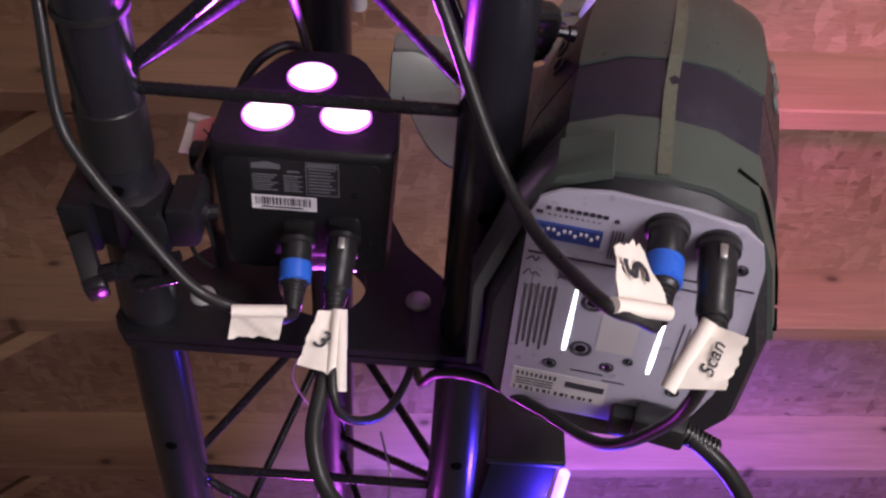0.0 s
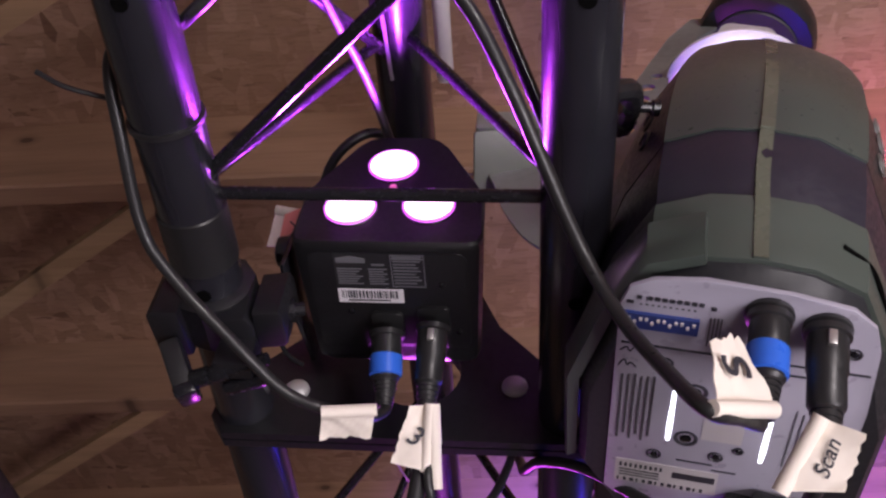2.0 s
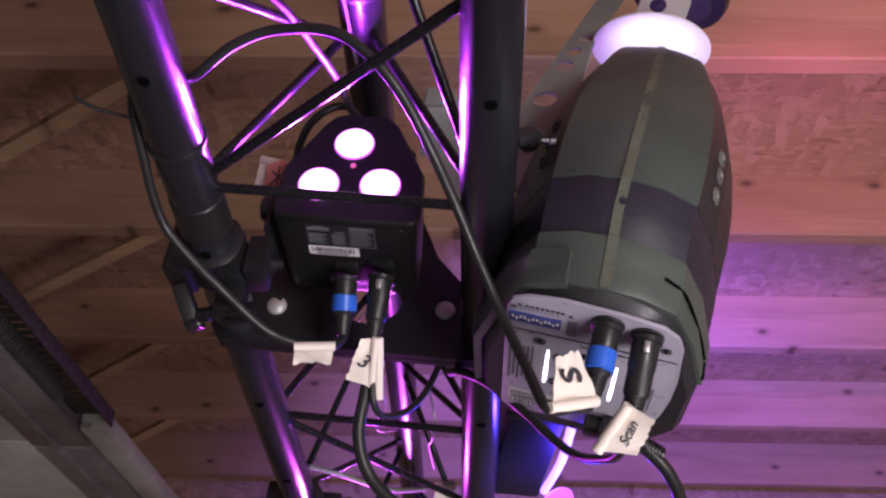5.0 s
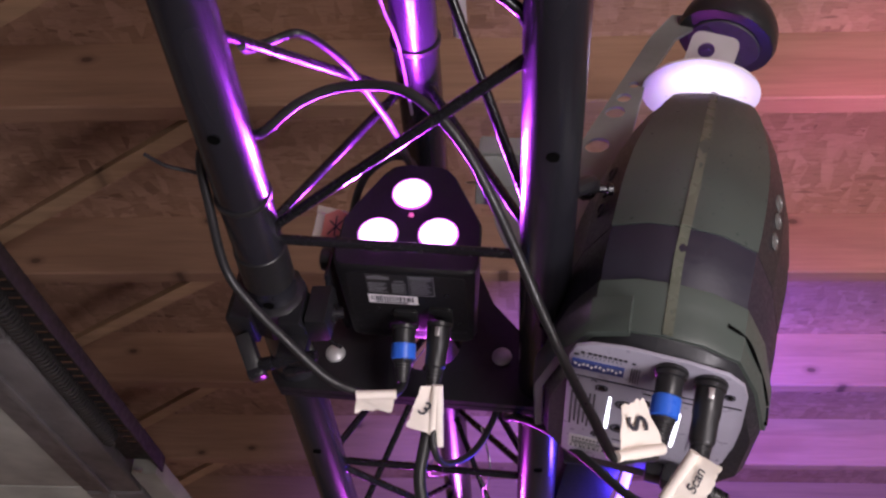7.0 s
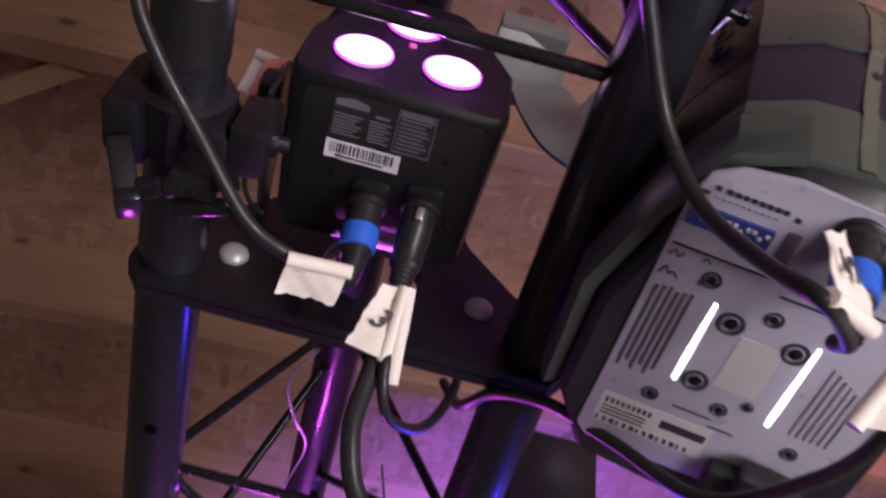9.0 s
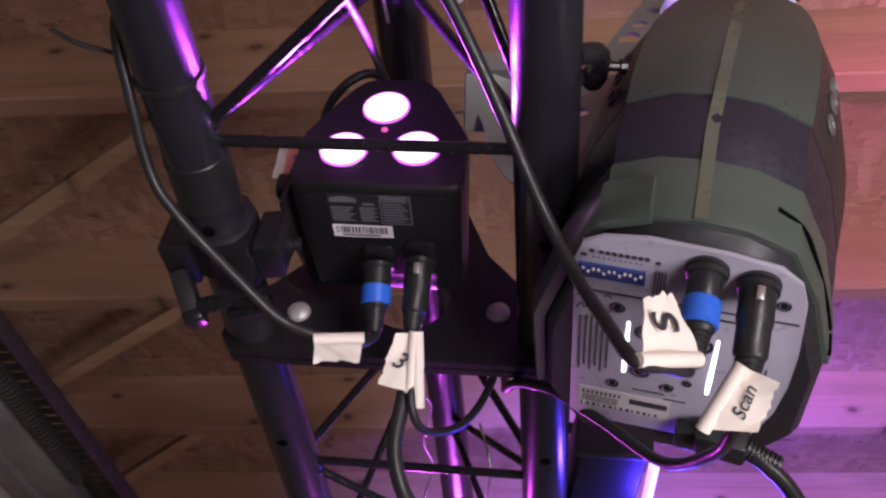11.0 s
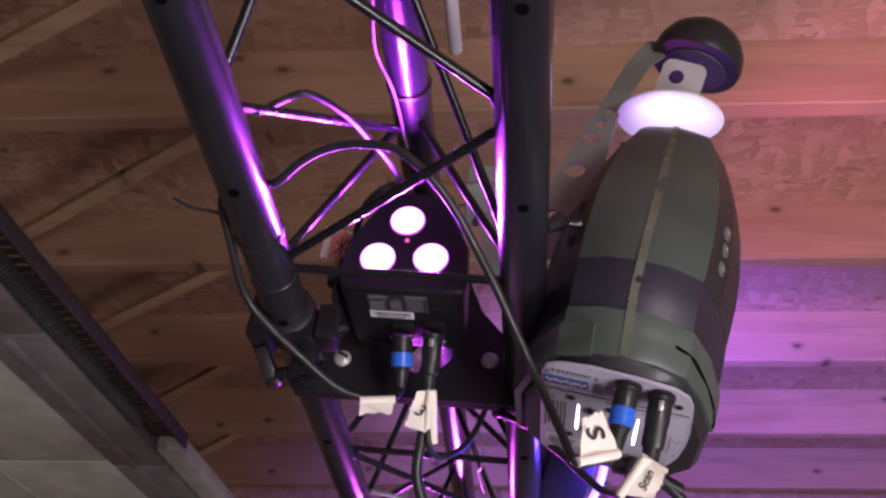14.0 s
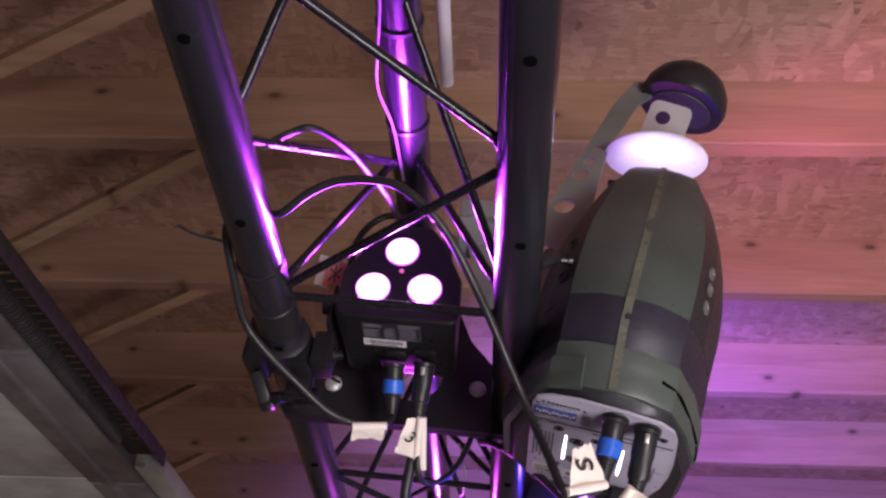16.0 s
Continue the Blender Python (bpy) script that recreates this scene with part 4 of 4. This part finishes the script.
mark(-0.031, -0.0785, -0.001, -0.0855, INK, 0.0025, "print", "", st)
for k in range(9):
    mark(-0.069 + k * 0.0036, -0.076, -0.0672 + k * 0.0036, -0.0805, INK, 0.0025, "print", "", st)
for k in range(14):
    mark(-0.07 + k * 0.0046, -0.0945, -0.0685 + k * 0.0046 + (k % 3) * 0.0008, -0.0985, INK, 0.0025, "print", "", st)
for k in range(3):
    mark(-0.069, -0.0835 - k * 0.0034, -0.04, -0.0848 - k * 0.0034, GREY_INK, 0.0025, "print", "", st)
mark(-0.016, 0.01, 0.011, -0.034, STICKER, 0.002, "patch_label", "small worn paper label")
for u, y, r in ((-0.047, 0.041, 0.006), (-0.025, 0.016, 0.0085), (-0.026, -0.036, 0.0085), (-0.046, -0.06, 0.0055), (-0.004, -0.052, 0.0055), (0.01, -0.041, 0.004), (0.016, 0.012, 0.0085), (-0.005, 0.03, 0.0058), (0.048, -0.066, 0.0055), (0.062, 0.075, 0.005)):
    h = part("screw_recess", turned(FS @ Vector((u, y, 0.0012)), -W_, ((0, r), (0.0012, r * 0.98), (0.0014, r * 0.8), (0.0002, r * 0.62)), 18), INK, pan, "dark recessed screw")
    part("screw_head", turned(FS @ Vector((u, y, 0.0012)), -W_, ((0, r * 0.5), (0.001, r * 0.5), (0.0016, r * 0.36)), 10), BLACK_ROD, h)
for u, y0, y1 in ((-0.038, 0.026, -0.041), (0.026, 0.022, -0.05)):
    part("lamp_slot", slab([(u - 0.001, y0), (u + 0.001, y0), (u + 0.0018, y1 + 0.016), (u + 0.0013, y1), (u - 0.0013, y1), (u - 0.0018, y1 + 0.016)], FS, 0.0012, 0.0021), SLOT_GLOW, pan, "slit with white lamp light shining through", False)
part("inlet", block((0.008, -0.117, 0.001), (0.058, -0.092, 0.016), 0.003, FS), BLACK_PLASTIC, pan, "black power inlet")
for u, y in ((0.009, 0.1), (0.043, 0.094)):
    part("socket", turned(FS @ Vector((u, y, 0.001)), -W_, ((0, 0.0145), (0.003, 0.0145), (0.004, 0.013)), 24), BLACK_PLASTIC, pan)
ND = -W_
sp = thing("power_plug", FS @ Vector((0.009, 0.1, 0.004)), T, "black power plug with a blue locking ring", "plug", "power plugs")
plug(sp, FS @ Vector((0.009, 0.1, 0.004)), ND + Vector((0.0, 0.16, 0)), 0.068, 0.0108, BLUE_RING, "shell")
sx = thing("data_plug", FS @ Vector((0.043, 0.094, 0.004)), T, "black three-pin plug in the scanner's panel", "plug", "data plugs")
plug(sx, FS @ Vector((0.043, 0.094, 0.004)), ND + Vector((0.0, 0.18, 0)), 0.08, 0.0112, None, "shell")


def mirror_head(parent, m, lit):
    """A round mirror on a bracket under a domed motor housing, held by a pierced arm; m places it from where the first one stands."""
    def go(bm):
        bmesh.ops.transform(bm, matrix=m, verts=bm.verts)
        return bm
    ax = Vector((0.3, -0.2, 0.93)).normalized()
    dc = Vector((0.357, 0.33, 0.54))
    dome = part("motor_dome", go(turned(dc, ax, ((-0.012, 0.05), (-0.01, 0.064), (0.0, 0.067), (0.02, 0.064), (0.038, 0.055), (0.052, 0.04), (0.06, 0.022), (0.063, 0.006)), 32)), BLACK_PLASTIC, parent, "black domed motor cover")
    part("dome_plate", go(turned(dc - ax * 0.0135, -ax, ((0, 0.048), (0.002, 0.047)), 28)), DARK_PLATE, dome)
    for k in range(5):
        a = k * 0.75 + 2.4
        f = frame_of(dc - ax * 0.0155, -ax, (1, 0, 0))
        part("dome_slot", go(block((0.022, -0.004, 0.0), (0.04, 0.004, 0.0015), 0.0005, f @ Matrix.Rotation(a, 4, "Z"))), INK, dome)
    f = frame_of((0.328, 0.308, 0.468), (-0.15, -0.93, -0.35), (1, 0.1, -0.28))
    part("mirror_bracket", go(pierced(rounded(0.062, 0.075, 0.012, 3), [circle(-0.008, 0.012, 0.011, 16), circle(0.017, -0.01, 0.004, 10), circle(-0.018, -0.02, 0.004, 10)], f, -0.0015, 0.0015)), BRIGHT, parent, "pierced bright metal bracket")
    part("mirror", go(turned((0.314, 0.304, 0.402), (-0.06, 0.22, -0.97), ((-0.002, 0.071), (0.0, 0.0725), (0.002, 0.0725), (0.0025, 0.071)), 56)), lit, parent, "round mirror in the lamp beam")
    d = Vector((0.142, 0.06, 0.43)).normalized()
    n = Vector((-0.15, -0.9, 0.1))
    n = (n - d * n.dot(d)).normalized()
    f = Matrix.Translation((0.150, 0.264, 0.13)) @ Matrix((n.cross(d) * -1, d, n * -1)).transposed().to_4x4()
    out = [(-0.034, 0.0), (0.036, 0.0), (0.025, 0.16), (0.003, 0.3), (0.01, 0.41), (0.034, 0.455), (0.03, 0.475), (-0.012, 0.47), (-0.024, 0.41), (-0.03, 0.25), (-0.036, 0.1)]
    arm = part("bracket_arm", go(pierced(out, [circle(-0.013, 0.162, 0.0145, 20), circle(-0.014, 0.232, 0.012, 20), circle(-0.013, 0.264, 0.009, 16), circle(-0.01, 0.294, 0.0065, 14), circle(-0.01, 0.075, 0.008, 14)], f, -0.002, 0.002)), ARM_GREY, parent, "grey pierced steel bracket arm")
    for y in (0.12, 0.225):
        part("knob", go(turned(f @ Vector((0.03, y, 0.0)), f.to_3x3() @ Vector((1, 0, -0.15)), ((0, 0.006), (0.018, 0.006), (0.019, 0.011), (0.03, 0.012), (0.034, 0.009)), 14)), BLACK_PLASTIC, arm)
    part("pivot", go(turned(f @ Vector((0.024, 0.452, -0.006)), f.to_3x3() @ Vector((1, 0, 0)), ((0, 0.007), (0.03, 0.007), (0.031, 0.01), (0.038, 0.01)), 12)), BLACK_PLASTIC, arm)
    return dome


mirror_head(scan, I4, MIRROR)
bm = bmesh.new()
bend = spline([(0.062, 0.3, 0.236), (0.085, 0.28, 0.215), (0.098, 0.268, 0.18), (0.108, 0.264, 0.14), (0.13, 0.268, 0.105), (0.165, 0.275, 0.09)], 5)
rows = []
for p in bend:
    rows.append([bm.verts.new(p + Vector(o)) for o in ((-0.025, 0.0, -0.006), (0.025, -0.002, 0.004), (0.025, 0.002, 0.006), (-0.025, 0.004, -0.004))])
for p, q in zip(rows, rows[1:]):
    for k in range(4):
        bm.faces.new((p[k], p[(k + 1) % 4], q[(k + 1) % 4], q[k]))
bm.faces.new(rows[0])
bm.faces.new(rows[-1][::-1])
yoke = part("yoke", bm, ARM_GREY, scan, "bent grey steel yoke bar")
part("yoke_end", slab([(-0.03, -0.024), (0.03, -0.03), (0.036, 0.02), (0.012, 0.034), (-0.03, 0.03)], frame_of((0.082, 0.272, 0.208), (0.25, -0.55, -0.8), (1, 0, 0)), -0.003, 0.003, 0.001), ARM_GREY, yoke, "flat grey yoke end")
part("yoke_lug", block((0.054, 0.24, 0.222), (0.112, 0.3, 0.25), 0.003), ARM_GREY, yoke)

# ---- cables and tape flags ----
cable([(0.238, 0.177, -0.158), (0.238, 0.166, -0.17), (0.224, 0.148, -0.181), (0.204, 0.13, -0.1915), (0.188, 0.146, -0.152), (0.166, 0.156, -0.102), (0.142, 0.138, -0.06), (0.117, 0.092, -0.03), (0.096, 0.048, -0.012),
       (0.073, 0.01, 0.008), (0.045, -0.012, 0.03), (0.01, -0.02, 0.05), (-0.042, -0.008, 0.06), (-0.078, 0.004, 0.05), (-0.107, 0.024, 0.036), (-0.126, 0.04, 0.046), (-0.152, 0.046, 0.054), (-0.174, 0.06, 0.038), (-0.172, 0.11, 0.016), (-0.166, 0.174, -0.006),
       (-0.145, 0.207, -0.022), (-0.11, 0.243, -0.04), (-0.072, 0.284, -0.055), (-0.041, 0.298, -0.06), (-0.014, 0.316, -0.052), (-0.004, 0.334, -0.03), (-0.005, 0.337, -0.018)], 0.0046, "black power cable looped over the chords to the scanner")
cable([(0.029, 0.342, -0.03), (0.028, 0.355, -0.05), (0.025, 0.364, -0.078), (0.024, 0.378, -0.12), (0.045, 0.398, -0.158), (0.108, 0.405, -0.2), (0.179, 0.378, -0.238), (0.248, 0.346, -0.253), (0.31, 0.348, -0.228), (0.345, 0.36, -0.175), (0.336, 0.357, -0.137),
       (0.307, 0.345, -0.112)], 0.0066, "thick black cable hanging in a loop below the scanner")
cable([(0.276, 0.177, -0.17), (0.27, 0.2, -0.188), (0.264, 0.26, -0.17), (0.238, 0.335, -0.133), (0.192, 0.362, -0.082), (0.152, 0.382, -0.042), (0.118, 0.415, -0.012), (0.104, 0.452, 0.006), (0.1, 0.49, 0.04), (0.09, 0.52, 0.09)], 0.0046, "black data cable running from the scanner to the truss")
cable([(0.034, 0.346, -0.04), (0.034, 0.356, -0.08), (0.044, 0.386, -0.088), (0.068, 0.42, -0.06), (0.085, 0.44, -0.015), (0.092, 0.45, 0.04), (0.07, 0.47, 0.12)], 0.0038, "thin black data cable looped under the plate")
cable([(-0.118, -0.05, 0.06), (-0.13, -0.01, 0.1), (-0.115, 0.0, 0.125), (-0.09, 0.0, 0.135), (-0.062, 0.045, 0.15), (-0.045, 0.11, 0.17), (-0.03, 0.18, 0.19), (-0.012, 0.28, 0.2)], 0.004, "black cable looped about the upper chord")
cable([(-0.09, 0.35, 0.14), (-0.085, 0.29, 0.16), (-0.07, 0.25, 0.185), (-0.04, 0.235, 0.205), (-0.02, 0.26, 0.215), (-0.01, 0.33, 0.21)], 0.0045, "black cable curling behind the wash light")
grip = thing("power_plug", (0.3, 0.345, -0.11), T, "moulded black power connector with ribbed strain relief", "plug", "power plugs")
part("shell", block((-0.012, -0.011, 0.0), (0.012, 0.011, 0.04), 0.004, frame_of((0.266, 0.347, -0.099), (0.04, -0.002, -0.012), (0, 1, 0))), BLACK_PLASTIC, grip)
part("boot", turned((0.303, 0.345, -0.11), (0.03, 0.008, -0.012), [(k * 0.0035 + o, 0.0088 - (o > 0.0018) * 0.0018) for k in range(8) for o in (0.0, 0.0018, 0.0019, 0.0034)], 14), RUBBER, grip)

flag("tape_flag", ((0.203, 0.131, -0.192), (0.24, 0.159, -0.168), (0.224, 0.136, -0.135), (0.206, 0.125, -0.15)), "pale masking tape flag marked with an S", "S", 0.03, 100)
flag("tape_flag", ((0.272, 0.168, -0.1625), (0.251, 0.1975, -0.1905), (0.2825, 0.19, -0.195), (0.294, 0.1685, -0.1725)), "torn masking tape flag marked Scan", "Scan", 0.0118, 188)
flag("tape_flag", ((-0.004, 0.299, -0.0545), (-0.0425, 0.296, -0.061), (-0.047, 0.32, -0.0665), (-0.0095, 0.3235, -0.0605)), "blank masking tape flag on the power cable")
flag("tape_flag", ((0.031, 0.3575, -0.068), (0.033, 0.326, -0.0295), (0.017, 0.326, -0.031), (0.004, 0.352, -0.066)), "masking tape flag marked with a 3", "3", 0.021, -115)
whole("tape_roll", turned((0.035, 0.3225, -0.0315), (0.005, 0.04, -0.049), ((0, 0.0055), (0.03, 0.0055), (0.031, 0.005), (0.064, 0.005)), 14), TAPE, T, "white tape wound round a thin cable", "tape")
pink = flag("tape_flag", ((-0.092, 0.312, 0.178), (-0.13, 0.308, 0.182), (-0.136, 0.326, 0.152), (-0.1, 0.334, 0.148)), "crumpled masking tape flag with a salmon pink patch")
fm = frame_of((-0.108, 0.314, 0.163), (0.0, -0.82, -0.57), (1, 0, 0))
part("patch", slab([(-0.016, -0.018), (0.015, -0.014), (0.018, 0.012), (0.004, 0.02), (-0.012, 0.013)], fm, 0.006, 0.0068), PATCH_PINK, pink, "salmon pink patch")
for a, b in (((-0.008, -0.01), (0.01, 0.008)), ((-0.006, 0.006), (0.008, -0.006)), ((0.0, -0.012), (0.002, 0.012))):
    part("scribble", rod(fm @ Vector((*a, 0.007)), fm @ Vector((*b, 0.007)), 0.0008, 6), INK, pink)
whole("yellow_tag", hose([(-0.112, 0.322, 0.15), (-0.11, 0.32, 0.138), (-0.105, 0.316, 0.128), (-0.1, 0.314, 0.118)], 0.0045, 8), TAG_YELLOW, T, "small yellow green sleeve on a thin cable", "cable sleeve")

# ---- beyond the plate ----
strip = thing("strip_light", (0.21, 0.77, 0.08), T, "dark strip light with a bright blue-white lens", "stage light")
part("housing", slab([(0.176, 0.602), (0.252, 0.602), (0.23, 0.87), (0.148, 0.87)], I4, 0.03, 0.13, 0.014), BLACK_CASE, strip)
part("end_cap", block((0.172, 0.592, 0.027), (0.255, 0.603, 0.133), 0.004), BLACK_PLASTIC, strip)
part("lens", hose([(0.257, 0.62, 0.035), (0.252, 0.74, 0.037), (0.236, 0.86, 0.042)], 0.006, 12), STRIP_GLOW, strip, "bright blue-white strip lens")
part("clamp", block((0.13, 0.76, 0.045), (0.164, 0.8, 0.09), 0.004), BLACK_CASE, strip)
for k in range(3):
    part("heat_fin", block((0.168 - k * 0.006, 0.64 + k * 0.07, 0.126), (0.244 - k * 0.006, 0.645 + k * 0.07, 0.142), 0.001), BLACK_CASE, strip)

lbar = thing("light_bar", (-0.12, 1.0, -0.1), T, "black light bar slung under the far chords", "stage light")
part("housing", block((-0.335, 0.965, -0.15), (0.075, 1.06, -0.05), 0.008), BLACK_CASE, lbar)
for x in (-0.28, -0.17, -0.03, 0.04):
    part("knob", turned((x, 0.985, -0.052), (0, -0.2, 1), ((0, 0.016), (0.012, 0.017), (0.024, 0.013), (0.028, 0.006)), 10), BLACK_PLASTIC, lbar)
for x in (-0.25, -0.2, -0.1, -0.06, 0.02):
    part("screw", turned((x, 0.966, -0.08), (0, -1, 0), ((0, 0.005), (0.003, 0.004)), 10), STEEL, lbar)
for x in (-0.15, -0.12):
    part("hanger", hose([(x - 0.02, 0.99, -0.05), (x - 0.018, 0.985, -0.02), (x, 0.98, -0.005), (x + 0.02, 0.985, -0.02), (x + 0.022, 0.99, -0.05)], 0.007, 10), BLACK_ROD, lbar)
cable([(-0.33, 1.0, -0.05), (-0.36, 1.02, -0.03), (-0.3, 1.03, -0.02), (-0.2, 1.02, -0.03), (-0.16, 1.0, 0.0)], 0.004, "thin black cable along the light bar")
cable([(-0.12, 0.86, 0.045), (-0.08, 0.89, 0.05), (0.0, 0.92, 0.045), (0.06, 0.9, 0.045), (0.1, 0.88, 0.05)], 0.004, "thin cable strung between the far chords", mat=ARM_GREY)

far_head = thing("small_scanner", (0.24, 1.15, 0.1), T @ Matrix.Translation((-0.018, 0, 0)), "small black scanner with a pink glowing mirror on a pierced arm", "stage light")
part("motor_dome", turned((0.252, 1.15, 0.035), (0.1, 0.1, 0.95), ((-0.03, 0.058), (0.0, 0.066), (0.02, 0.064), (0.035, 0.055), (0.047, 0.038), (0.053, 0.012)), 28), BLACK_PLASTIC, far_head, "black domed motor cover")
# the mirror emits pink itself, in place of the beam it reflects
part("mirror", turned((0.29, 1.17, 0.146), (0.6, -0.46, -0.78), ((-0.002, 0.036), (0.0, 0.037), (0.002, 0.036)), 32), PINK_GLOW, far_head, "small mirror with its pink beam light put in as glow")
part("stem", rod((0.262, 1.16, 0.08), (0.28, 1.175, 0.118), 0.006), BLACK_ROD, far_head)
d = Vector((0.05, 0.03, 0.14)).normalized()
n = (Vector((-0.1, -0.9, -0.2)) - d * Vector((-0.1, -0.9, -0.2)).dot(d)).normalized()
f = Matrix.Translation((0.172, 1.14, -0.03)) @ Matrix((d.cross(n), d, -n)).transposed().to_4x4()
part("bracket_arm", pierced(rounded(0.05, 0.24, 0.012, 3), [circle(0.004, y, r, 14) for y, r in ((-0.08, 0.011), (-0.04, 0.012), (0.0, 0.01), (0.035, 0.009), (0.065, 0.007))], f @ Matrix.Translation((0, 0.07, 0)), -0.002, 0.002), ARM_GREY, far_head, "grey pierced steel arm")
part("arm_clamp", block((0.135, 1.12, 0.0), (0.19, 1.16, 0.05), 0.005), BLACK_CASE, far_head)

wire = [(-0.03, 0.63, 0.2), (-0.052, 0.67, 0.185), (-0.04, 0.73, 0.19), (-0.022, 0.79, 0.205), (-0.036, 0.86, 0.19), (-0.03, 0.94, 0.2), (-0.045, 1.0, 0.18), (-0.02, 1.06, 0.21)]
whole("safety_wire", hose(wire, 0.0013, 7), STEEL, T, "loose bright safety wire along the far chord", "wire")
whole("safety_wire", hose([(0.06, 0.66, 0.1), (0.075, 0.69, 0.06), (0.07, 0.74, 0.05), (0.062, 0.8, 0.07), (0.07, 0.86, 0.06)], 0.0013, 7), STEEL, T, "short bright safety wire between the lacing rods", "wire")
flag("tape_flag", ((0.1, 0.9, 0.05), (0.07, 0.89, 0.046), (0.07, 0.905, 0.02), (0.098, 0.91, 0.024)), "small tape flag on a cable by the far chord")
whole("safety_wire", hose([(-0.03, -0.32, 0.24), (-0.04, -0.2, 0.236), (-0.028, -0.1, 0.238), (-0.036, -0.02, 0.236), (-0.04, 0.04, 0.238), (-0.026, 0.1, 0.236), (-0.02, 0.2, 0.238)], 0.0018, 7), STEEL, T, "loose steel safety wire along the upper chord", "wire")
for y in (-0.044, 0.114):
    whole("cable_tie", turned(C_ + Y_ * y, (0, 1, 0), ((0, 0.0252), (0.0005, 0.0275), (0.006, 0.0275), (0.0065, 0.0252)), 28), BLACK_PLASTIC, T, "black cable tie round the upper chord", "cable tie")
